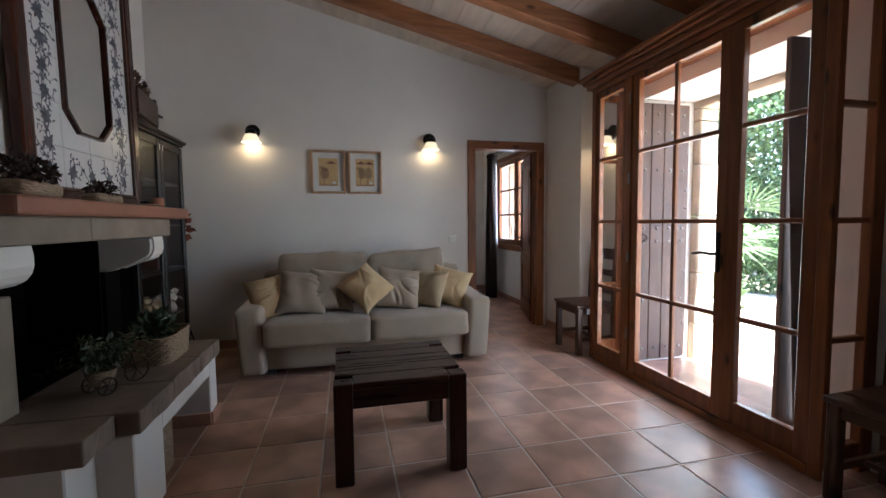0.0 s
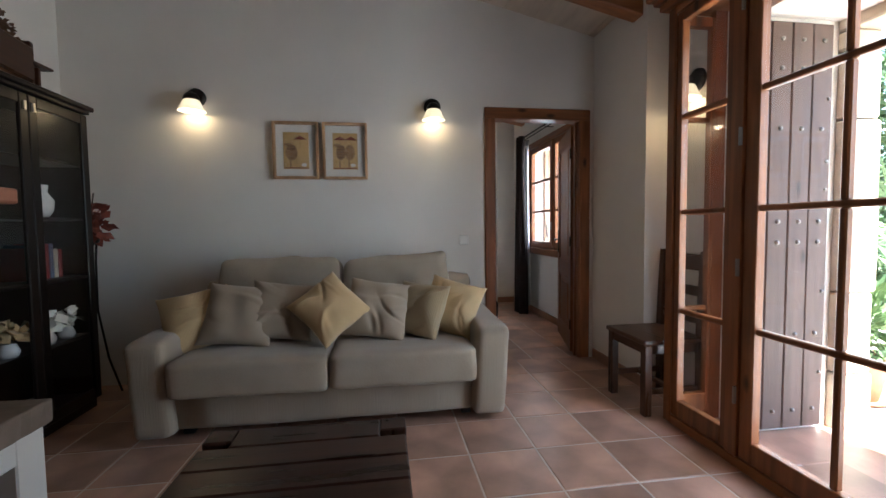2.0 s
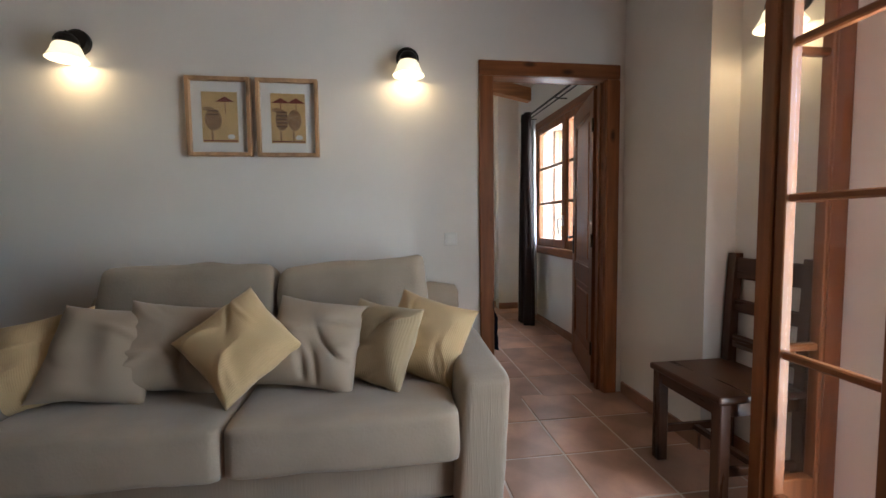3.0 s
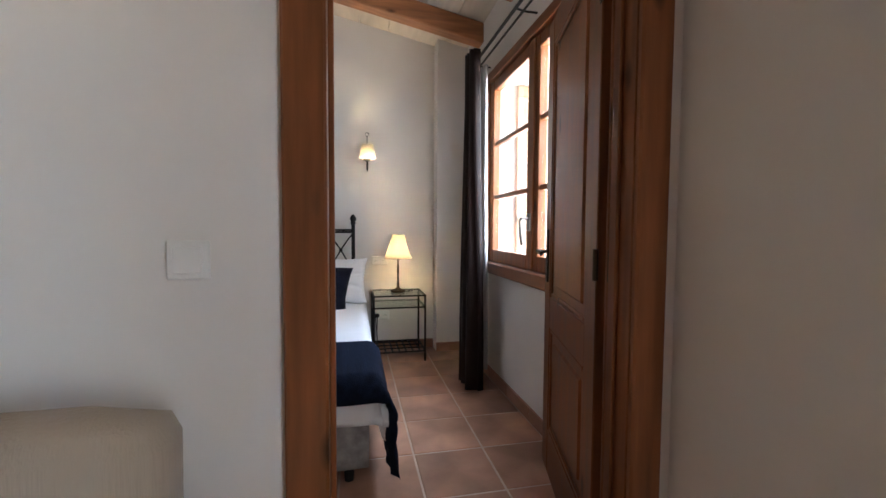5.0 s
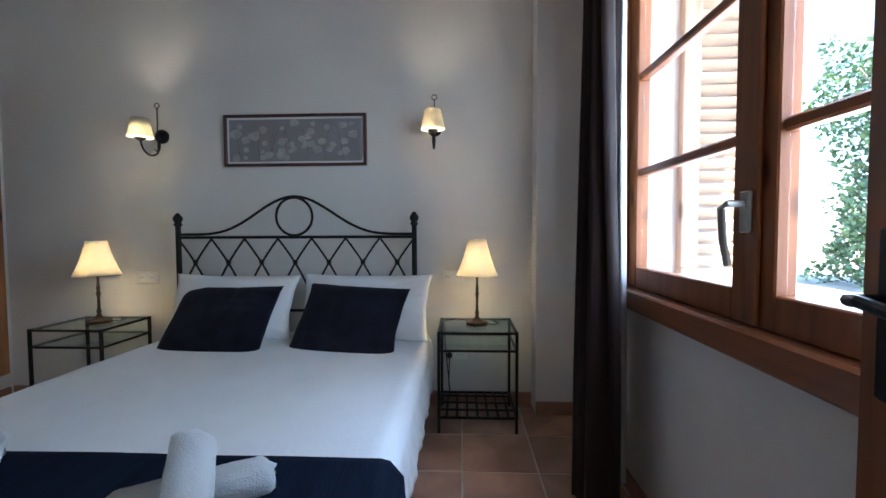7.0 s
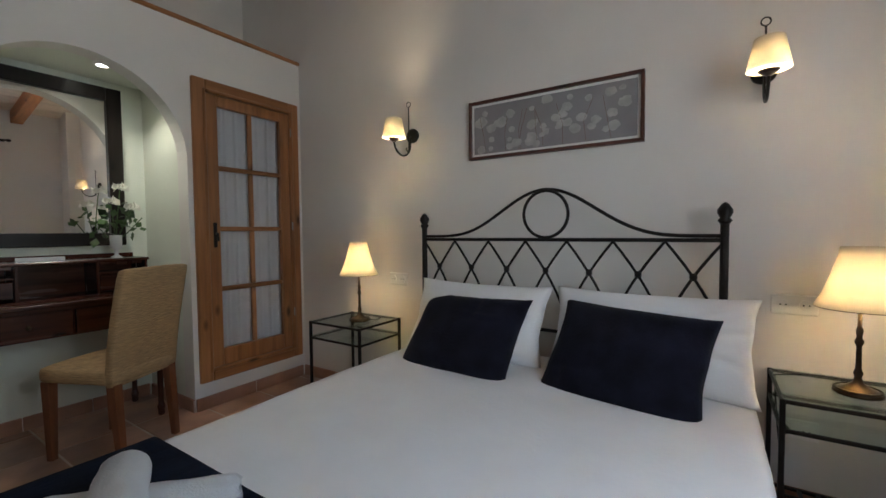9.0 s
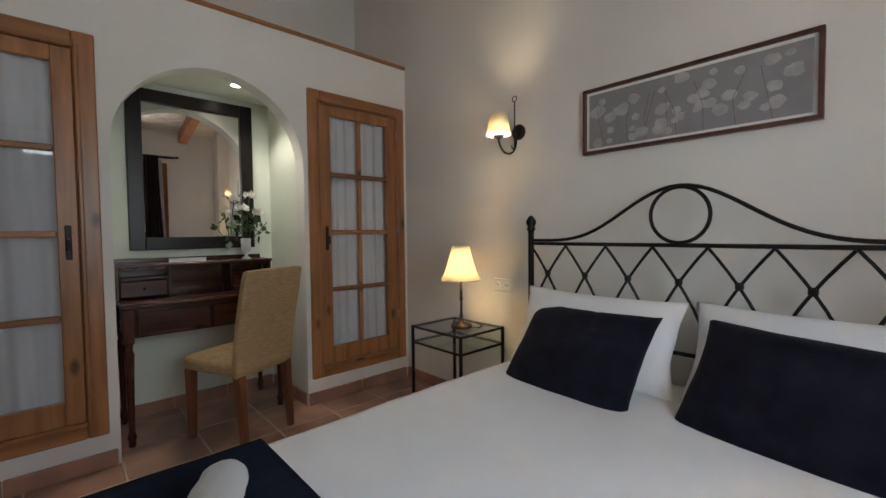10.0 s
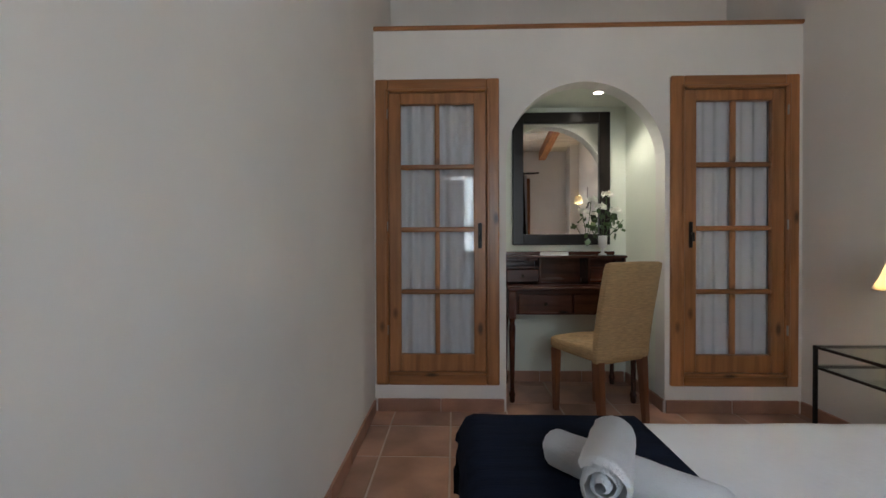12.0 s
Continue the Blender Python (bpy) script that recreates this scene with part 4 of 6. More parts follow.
def fireplace():
    root = thing("fireplace", "white plastered corner fireplace with stone hearth and clay mantel", "fireplace", (-1.53, 1.60, 0))
    # local: x out of the wall, y along it
    hood = bmesh.new()
    hexa(hood, ((0.003, 0.03, 1.335), (0.365, 0.03, 1.335), (0.365, 1.50, 1.335), (0.003, 1.50, 1.335)), ((0.003, 0.20, 3.55), (0.34, 0.20, 3.55), (0.34, 1.17, 3.55), (0.003, 1.17, 3.55)))
    part("hood", hood, PLASTER, root, "white tapering chimney hood")
    part("mantel_shelf", box(0.003, 0.76, 0.0, 1.48, 1.27, 1.335, 0.012, seg=2), CLAY, root, "reddish clay mantel shelf")
    for y0, y1 in ((0.0, 0.52), (0.5205, 1.36)):
        part("lintel_stone", box(0.003, 0.69, y0, y1, 1.165, 1.269, 0.006), STONE, root)

    def corbel(y0, y1):
        prof = [(0.10, 0.965), (0.42, 0.965), (0.445, 0.985), (0.49, 1.003), (0.55, 1.008), (0.60, 1.018), (0.635, 1.035), (0.655, 1.06), (0.664, 1.09), (0.664, 1.13), (0.658, 1.163), (0.10, 1.163)]
        bm = bmesh.new()
        a = [bm.verts.new((x, y0, z)) for x, z in prof]
        b = [bm.verts.new((x, y1, z)) for x, z in prof]
        bm.faces.new(a[::-1])
        bm.faces.new(b)
        for i in range(len(prof)):
            j = (i + 1) % len(prof)
            bm.faces.new((a[i], a[j], b[j], b[i]))
        bmesh.ops.bevel(bm, geom=[e for e in bm.edges if abs(e.verts[0].co.y - e.verts[1].co.y) < 1e-5], offset=0.016, segments=3, affect="EDGES")
        part("corbel", bm, PLASTER, root, "white rounded plaster corbel")
    corbel(0.04, 0.226)
    corbel(1.17, 1.33)
    part("stone_pier", box(0.10, 0.50, 0.10, 0.345, 0.50, 0.964, 0.005), STONE, root)
    part("firebox_cheek", box(0.031, 0.412, 1.171, 1.33, 0.50, 0.964, 0.004), SOOT, root)
    part("firebox_back", box(0.003, 0.03, 0.347, 1.17, 0.50, 1.164), SOOT, root, "soot-black firebox")
    part("firebox_side", box(0.031, 0.39, 0.346, 0.36, 0.50, 1.164), SOOT, root)
    part("firebox_side", box(0.03, 0.39, 1.155, 1.169, 0.50, 1.164), SOOT, root)
    part("firebox_bed", box(0.031, 0.42, 0.361, 1.154, 0.50, 0.508), SOOT, root)
    # hearth slabs
    for y0, y1, x1 in ((0.03, 0.24, 0.87), (0.242, 0.58, 0.955), (0.582, 0.95, 0.955), (0.952, 1.32, 0.955)):
        bm = box(0.003, x1, y0, y1, 0.405, 0.499, 0.008, seg=2)
        bmesh.ops.subdivide_edges(bm, edges=[e for e in bm.edges if e.calc_length() > 0.15], cuts=9, use_grid_fill=True)
        for v in bm.verts:
            if v.co.x > x1 - 0.02:
                v.co.x += 0.010 * noise.noise(v.co * 9) + 0.005 * noise.noise(v.co * 31)
            if 0.41 < v.co.z < 0.52 and 0.05 < v.co.x:
                v.co.z += 0.003 * noise.noise(v.co * 14)
        part("hearth_slab", bm, HEARTH, root)
    for a, b, c, z in ((0.80, 0.05, 0.235, 0), (0.93, 0.236, 0.50, 0), (0.93, 1.17, 1.30, 0), (0.10, 0.50, 1.17, 0)):
        part("hearth_pier", box(0.003, a, b, c, z, 0.404, 0.006), PLASTER, root, "white plastered pier under the hearth")
    bm = bmesh.new()
    hexa(bm, ((0.101, 0.501, 0.31), (0.93, 0.501, 0.31), (0.93, 1.169, 0.31), (0.101, 1.169, 0.31)), ((0.101, 0.501, 0.404), (0.93, 0.501, 0.404), (0.93, 1.169, 0.404), (0.101, 1.169, 0.404)))
    part("hearth_lintel", bm, PLASTER, root, "white plastered edge under the hearth")
    for a, b, c, d in ((0.93, 0.942, 1.165, 1.305), (0.60, 0.942, 1.3005, 1.312), (0.62, 0.93, 1.157, 1.1695)):
        part("skirting_tile", box(a, b, c, d, 0, 0.08, 0.003), SKIRT, root)
    return root


fireplace()


def octagon(w, h, c):
    return [(-w, -h + c), (-w + c, -h), (w - c, -h), (w, -h + c), (w, h - c), (w - c, h), (-w + c, h), (-w, h - c)]


def tile_mirror():
    """Leans on the hood; local x along the wall, z up, -y into the room."""
    m = pose(-1.125, 2.715, 1.338, 0, 0, 90) @ pose(0, 0, 0, -0.8)
    root = thing("tiled_mirror", "wall mirror with a blue floral tiled border and dark frame", "mirror", m)
    W, H = 0.53, 1.42
    for s in (-1, 1):
        part("outer_frame", box(s * (W - 0.035) - 0.035, s * (W - 0.035) + 0.035, -0.03, 0.02, 0.0, H, 0.008), MAHOG["z"], root)
    for z0 in (0.0, H - 0.07):
        part("outer_frame", box(-W + 0.07, W - 0.07, -0.03, 0.02, z0, z0 + 0.07, 0.008), MAHOG["x"], root)
    for s in (-1, 1):
        part("frame_bead", box(s * (W - 0.078) - 0.008, s * (W - 0.078) + 0.008, -0.024, -0.0065, 0.07, H - 0.07, 0.003), CHAIRW["z"], root)
        part("frame_bead", box(-W + 0.087, W - 0.087, -0.024, -0.0065, H / 2 + s * (H / 2 - 0.078) - 0.008, H / 2 + s * (H / 2 - 0.078) + 0.008, 0.003), CHAIRW["x"], root)
    for i in range(4):
        for j in range(6):
            a, b = -W + 0.07 + i * (2 * W - 0.14) / 4, 0.07 + j * (H - 0.14) / 6
            part("border_tile", box(a + 0.001, a + (2 * W - 0.14) / 4 - 0.001, -0.006, 0.0, b + 0.001, b + (H - 0.14) / 6 - 0.001, 0.001), CERAM, root)
    oct_in, oct_out = octagon(0.20, 0.38, 0.10), octagon(0.214, 0.394, 0.103)
    cz = 0.765
    bm = bmesh.new()
    bm.faces.new([bm.verts.new((x, -0.012, cz + z)) for x, z in oct_in])
    part("mirror_glass", bm, MIRROR, root)
    bm = bmesh.new()
    for y0, y1 in ((-0.028, -0.006),):
        for i in range(8):
            j = (i + 1) % 8
            hexa(bm, ((oct_in[i][0], y0, cz + oct_in[i][1]), (oct_in[j][0], y0, cz + oct_in[j][1]), (oct_out[j][0], y0, cz + oct_out[j][1]), (oct_out[i][0], y0, cz + oct_out[i][1])),
                 ((oct_in[i][0], y1, cz + oct_in[i][1]), (oct_in[j][0], y1, cz + oct_in[j][1]), (oct_out[j][0], y1, cz + oct_out[j][1]), (oct_out[i][0], y1, cz + oct_out[i][1])))
    part("inner_frame", bm, MAHOG["z"], root, "dark octagonal inner frame")
    # painted flowers and tendrils
    rnd = random.Random(8)
    spots = [(s * 0.335, 0.17 + 0.12 * k) for s in (-1, 1) for k in range(10)] + [(-0.17, 0.165), (0.0, 0.155), (0.17, 0.165), (-0.17, H - 0.165), (0.0, H - 0.155), (0.17, H - 0.165)]
    for (x, z) in spots:
        bm = bmesh.new()
        a0 = rnd.uniform(0, 6.28)

        def leaf_face(px, pz, a, r, w):
            q = [(0, 0), (r * 0.35, w), (r * 0.7, w * 0.7), (r, 0), (r * 0.7, -w * 0.7), (r * 0.35, -w)]
            bm.faces.new([bm.verts.new((px + u * math.cos(a) - v * math.sin(a), -0.0075, pz + u * math.sin(a) + v * math.cos(a))) for u, v in q])
        for k in range(8):
            leaf_face(x, z, a0 + k * 0.785 + rnd.uniform(-0.15, 0.15), rnd.uniform(0.030, 0.056), rnd.uniform(0.009, 0.014))
        for k in range(5):
            a = a0 + k * 1.257 + rnd.uniform(-0.3, 0.3)
            bend, reach = rnd.choice((-1, 1)) * rnd.uniform(0.5, 1.1), rnd.uniform(0.06, 0.095)
            pts = []
            for i in range(11):
                t = i / 10
                b = a + bend * t * 1.6
                pts.append((x + (0.02 + reach * t) * math.cos(b) * 0.8, -0.0075, z + (0.02 + reach * t) * math.sin(b)))
            tube(pts, 0.0013, 4, bm)
            for i in (4, 7, 10):
                leaf_face(pts[i][0], pts[i][2], a + bend * 1.2 + rnd.uniform(-1.2, 1.2), rnd.uniform(0.018, 0.032), rnd.uniform(0.004, 0.008))
        for v in bm.verts:
            v.co.y = max(min(v.co.y, -0.0066), -0.0092)
        part("painted_flower", bm, BLUE, root, "blue-grey painted flower with tendrils")


tile_mirror()


def log_planter(at, s, seed):
    root = thing("dried_plant_planter", "small bark planter with a dark dried plant on the mantel", "planter", at, group="planters on the mantel")
    part("bark_log", soft(0.10 * s, 0.20 * s, 0.05 * s, 0.018 * s, 6, 0.004, 0.006, seed, at=(0, 0, 0.025 * s)), WICKER, root, smooth=True)
    part("dried_plant", foliage(bmesh.new(), (0, 0, 0.075 * s), (0.055 * s, 0.085 * s, 0.045 * s), 420, 0.020 * s, seed, 0, 0.5), DRYLEAF, root)


log_planter(pose(-0.90, 1.86, 1.335, 0, 0, 5), 1.25, 1)
log_planter(pose(-0.88, 2.30, 1.335, 0, 0, -10), 0.85, 2)
top_mesh("woven_dish", lathe([(0.05, 0), (0.075, 0.012), (0.078, 0.016), (0.05, 0.006)], 20), WICKER, "shallow woven dish on the mantel", "dish", pose(-0.88, 2.74, 1.335), True)
top_mesh("pebble", soft(0.05, 0.035, 0.025, 0.012, 4, 0, 0.003, 4, at=(0, 0, 0.0125)), SOOT, "dark pebble in the woven dish", "stone", pose(-0.88, 2.74, 1.343), True)
root = thing("clay_pot", "small reddish glazed clay pot on the mantel", "pot", (-0.88, 2.90, 1.335))
part("pot_body", lathe([(0.028, 0), (0.034, 0.02), (0.034, 0.055), (0.036, 0.06), (0.030, 0.06), (0.028, 0.012)], 18), TERRA, root, smooth=True)


def basket(at, lx, ly, h, flare, label, name="wicker_basket", plant=False):
    root = thing(name, label, "basket", at)
    bm = bmesh.new()
    rows, n = 13, 64
    rings = []
    for r in range(rows + 1):
        k = r / rows
        ring = []
        for i in range(n):
            a = 2 * math.pi * i / n
            c, s = math.cos(a), math.sin(a)
            q = (abs(c) ** 5 + abs(s) ** 5) ** (-1 / 5)
            wv = 1 + 0.018 * math.cos(i * math.pi + r * math.pi)
            ring.append(bm.verts.new((lx / 2 * c * q * (1 + flare * k) * wv, ly / 2 * s * q * (1 + flare * k) * wv, h * k)))
        rings.append(ring)
    for a, b in zip(rings, rings[1:]):
        for i in range(n):
            bm.faces.new((a[i], a[(i + 1) % n], b[(i + 1) % n], b[i]))
    bm.faces.new(rings[0][::-1])
    part("woven_body", bm, WICKER, root, smooth=False)
    rim = []
    for i in range(32):
        a = 2 * math.pi * i / 32
        c, s = math.cos(a), math.sin(a)
        q = (abs(c) ** 5 + abs(s) ** 5) ** (-1 / 5)
        rim.append((lx / 2 * c * q * (1 + flare), ly / 2 * s * q * (1 + flare), h))
    part("rim", tube(rim, 0.008, 6, closed=True), WICKER, root)
    if plant:
        part("soil", box(-lx / 2 * 0.9, lx / 2 * 0.9, -ly / 2 * 0.9, ly / 2 * 0.9, h - 0.05, h - 0.035), SOOT, root)
        part("foliage", foliage(bmesh.new(), (0, -0.03, h + 0.03), (0.07, 0.11, 0.07), 230, 0.055, 12, -0.3, 0.34), FERN, root, "green leafy plant")
        part("blossom", foliage(bmesh.new(), (0.03, 0.02, h + 0.085), (0.02, 0.02, 0.012), 14, 0.022, 3, -0.3, 0.7), PETAL, root, "small pale blossom")
    return root


basket((-0.80, 2.58, 0.50), 0.24, 0.33, 0.14, 0.06, "rectangular wicker basket with a green plant on the hearth", plant=True)
basket((-0.79, 2.27, 0.0), 0.26, 0.26, 0.31, 0.0, "tall grey wicker basket under the hearth bench")


def tricycle():
    root = thing("tricycle_planter", "small black metal tricycle planter holding a fern", "planter", pose(-0.80, 2.138, 0.50, 0, 0, 58) @ Matrix.Scale(0.74, 4))

    def wheel(x, y, r, name="wheel"):
        bm = tube([(x + r * math.cos(k * 0.349), y, r + r * math.sin(k * 0.349)) for k in range(18)], 0.005, 6, closed=True)
        for k in range(6):
            a = k * 1.047
            tube([(x, y, r), (x + r * math.cos(a), y, r + r * math.sin(a))], 0.003, 5, bm)
        part(name, bm, BRONZE, root)
    wheel(0.14, 0.0, 0.075)
    wheel(-0.08, 0.07, 0.05)
    wheel(-0.08, -0.07, 0.05)
    part("frame", tube([(-0.08, 0, 0.05), (-0.02, 0, 0.10), (0.09, 0, 0.14), (0.14, 0, 0.075)], 0.006, 6), BRONZE, root)
    part("handlebar", tube([(0.13, 0.0, 0.09), (0.11, 0, 0.19), (0.10, 0.05, 0.21), (0.06, 0.06, 0.20)], 0.005, 6), BRONZE, root)
    part("axle", tube([(-0.08, -0.07, 0.05), (-0.08, 0.07, 0.05)], 0.004, 6), BRONZE, root)
    part("basket", lathe([(0.05, 0.055), (0.07, 0.10), (0.08, 0.14), (0.075, 0.14), (0.05, 0.07)], 18, at=(-0.07, 0, 0)), WICKER, root)
    bm = bmesh.new()
    rnd = random.Random(4)
    for k in range(26):
        a, up = rnd.uniform(0, 6.28), rnd.uniform(0.22, 0.62)
        ln = rnd.uniform(0.10, 0.27)
        prev = Vector((-0.07, 0, 0.14))
        for i in range(1, 8):
            t = i / 7
            p = Vector((-0.07 + ln * t * math.cos(a), ln * t * math.sin(a), 0.14 + up * (t - 0.75 * t * t)))
            foliage(bm, p, (0.01, 0.01, 0.006), 4, 0.06 * (1.2 - 0.6 * t), k * 9 + i, 0.1, 0.2)
    part("fern", bm, FERN, root, "feathery green fern")


tricycle()


def wall_sconce(at):
    """Dark round back plate with a lit bell shade; -y points into the room."""
    root = thing("wall_sconce", "dark round wall lamp with a lit opal glass bell", "wall lamp", at, group="bell-shaded wall lamps")
    part("back_plate", lathe([(0.068, 0), (0.068, 0.016), (0.054, 0.028), (0.012, 0.032)], 24), IRON, root, at=pose(0, 0, 0, 90))
    part("arm", tube([(0, -0.02, 0), (0, -0.06, 0.012), (0, -0.088, 0.02), (0, -0.09, 0.0)], 0.009), IRON, root)
    part("socket", lathe([(0.055, -0.042), (0.053, -0.022), (0.044, -0.004), (0.030, 0.010), (0.012, 0.016)], 20, at=(0, -0.09, 0)), IRON, root)
    part("shade", lathe([(0.030, -0.028), (0.048, -0.038), (0.060, -0.056), (0.070, -0.085), (0.092, -0.122), (0.089, -0.122), (0.066, -0.085), (0.056, -0.058), (0.026, -0.034)], 24, at=(0, -0.09, 0)), OPAL, root, "lit opal glass shade", smooth=True)
    return root


SCONCES = [(-0.625, 4.48, 2.135, 0), (1.14, 4.48, 2.115, 0), (2.69, 3.48, 2.05, -90)]
first = wall_sconce(pose(*SCONCES[0][:3], 0, 0, SCONCES[0][3]))
for x, y, z, r in SCONCES[1:]:
    copy_thing(first, pose(x, y, z, 0, 0, r))
for x, y, z, r in SCONCES:
    d = Vector((0, -0.09, -0.112))
    d.rotate(Euler((0, 0, radians(r))))
    bulb("sconce_bulb", Vector((x, y, z)) + d, SCONCE_W)


def framed_print(x, two):
    root = thing("framed_print", "sepia print of umbrellas in a pale oak frame" if not two else "sepia print of a pair under umbrellas in an oak frame", "picture", (x, 4.478, 1.755), group="sepia prints over the sofa")
    w, h = 0.160, 0.208
    for s in (-1, 1):
        part("frame_side", box(s * w - 0.010, s * w + 0.010, -0.040, 0, -h - 0.010, h + 0.010, 0.002), OAKF, root)
        part("frame_rail", box(-w + 0.010, w - 0.010, -0.040, 0, s * h - 0.010, s * h + 0.010, 0.002), OAKF, root)
    part("mat_board", box(-w + 0.01, w - 0.01, -0.010, -0.004, -h + 0.01, h - 0.01), PAPERW, root)
    part("print", box(-0.095, 0.095, -0.0125, -0.0102, -0.14, 0.14), SEPIA, root)
    bm = bmesh.new()

    def blob(cx, cz, rx, rz, y=-0.0135):
        bm.faces.new([bm.verts.new((cx + rx * math.cos(a), y, cz + rz * math.sin(a))) for a in [k * 0.3142 for k in range(20)]])
    for cx in ((0.03,) if not two else (-0.04, 0.045)):
        bm.faces.new([bm.verts.new(p) for p in ((cx - 0.052, -0.0137, 0.085), (cx + 0.052, -0.0137, 0.085), (cx, -0.0137, 0.115))])
        box(cx - 0.0015, cx + 0.0015, -0.0137, -0.013, 0.02, 0.085, bm=bm)
    box(-0.09, 0.09, -0.0136, -0.013, -0.135, -0.128, bm=bm)
    part("painted_umbrella", bm, UMBRED, root, "dark red painted umbrella")
    bm = bmesh.new()
    for cx, cz, rx, rz in (((-0.035, -0.015, 0.045, 0.06),) if not two else ((-0.035, -0.01, 0.036, 0.06), (0.035, -0.01, 0.038, 0.06))):
        blob(cx, cz, rx, rz)
        blob(cx - 0.008, -0.10, 0.006, 0.03, -0.0136)
    blob(-0.06, 0.045, 0.03, 0.012, -0.0138)
    part("painted_shapes", bm, SEPIAM, root)
    bm = bmesh.new()
    blob(0.058, -0.108, 0.020, 0.014, -0.0139)
    part("painted_white_patch", bm, PAPERW, root)
    for k in range(5 if two else 2):
        part("painted_stripe", box(-0.066, -0.006, -0.0142, -0.0139, 0.03 - k * 0.02, 0.038 - k * 0.02), SEPIAD, root)
    bm = box(-w + 0.01, w - 0.01, -0.018, -0.016, -h + 0.01, h - 0.01)
    part("glazing", bm, GLASS, root).visible_shadow = False


framed_print(0.080, False)
framed_print(0.450, True)


def switch_plate(at, label, sockets=0):
    root = thing("switch_plate" if not sockets else "wall_socket", label, "switch" if not sockets else "socket", at)
    n = max(1, sockets)
    w = 0.04 * (1 if n == 1 else 1.0) * (1 if n == 1 else 1.85)
    part("plate", box(-w, w, -0.010, 0, -0.04, 0.04, 0.004), PLASTIC, root)
    if not sockets:
        part("rocker", box(-0.028, 0.028, -0.014, -0.010, -0.028, 0.028, 0.003), PLASTIC, root)
    for k in range(sockets):
        cx = (k - (sockets - 1) / 2) * 0.072
        part("socket_well", lathe([(0.022, 0), (0.022, 0.004), (0.018, 0.0045)], 18), PLASTIC, root, at=pose(cx, -0.0095, 0, 90))
        for s in (-1, 1):
            part("contact_hole", lathe([(0.003, 0), (0.003, 0.001)], 8), BLACKP, root, at=pose(cx + s * 0.009, -0.0138, 0, 90))
    return root


switch_plate((1.39, 4.48, 1.045), "white plastic light switch beside the door frame")
switch_plate(pose(2.69, 3.61, 1.045, 0, 0, -90), "white plastic light switch above the chair")


# ---- bedroom ----
def drape(x0, x1, y0, y1, top, left, right, foot, step=0.035, wave=0.012, seed=0, crease=0.004):
    """A cloth over a block: hangs at both sides and at the foot (the y0 end)."""
    bm = bmesh.new()
    us = np.arange(-left, (x1 - x0) + right + step, step)
    vs = np.arange(-foot, (y1 - y0) + step / 2, step)
    grid = []
    r = 0.04
    for v in vs:
        row = []
        for u in us:
            ou = max(0.0, -u) or max(0.0, u - (x1 - x0))
            side = -1 if u < 0 else 1
            ov = max(0.0, -v)
            x = min(max(u, 0), x1 - x0) + x0
            y = max(v, 0) + y0
            over = max(ou, ov)
            z = top - over
            inside = min(u, x1 - x0 - u, v)
            if 0 <= inside < r:
                z -= r - math.sqrt(max(0, r * r - (r - inside) ** 2))
            if over > 0:
                k = min(1.0, over / 0.12)
                w = wave * k * (math.sin((u + v) * 23 + seed) + 0.6 * math.sin((u - 1.7 * v) * 37 + seed * 2))
                if ou >= ov:
                    x += side * (0.012 + 0.05 * over + w)
                else:
                    y -= 0.012 + 0.04 * over + w
                z -= r
                if ou > 0 and ov > 0:
                    x += side * 0.03 * k
                    y -= 0.03 * k
            else:
                c = noise.noise(Vector((x * 2.1 + seed, y * 2.1, 0))) * crease + abs(noise.noise(Vector((x * 1.2 + y * 3.1, y * 0.8 - x, seed)))) * crease
                z += c
            row.append(bm.verts.new((x, y, z)))
        grid.append(row)
    for a, b in zip(grid, grid[1:]):
        for i in range(len(us) - 1):
            bm.faces.new((a[i], a[i + 1], b[i + 1], b[i]))
    return bm


def thicken(ob, t):
    m = ob.modifiers.new("thickness", "SOLIDIFY")
    m.thickness, m.offset = t, 1
    return ob


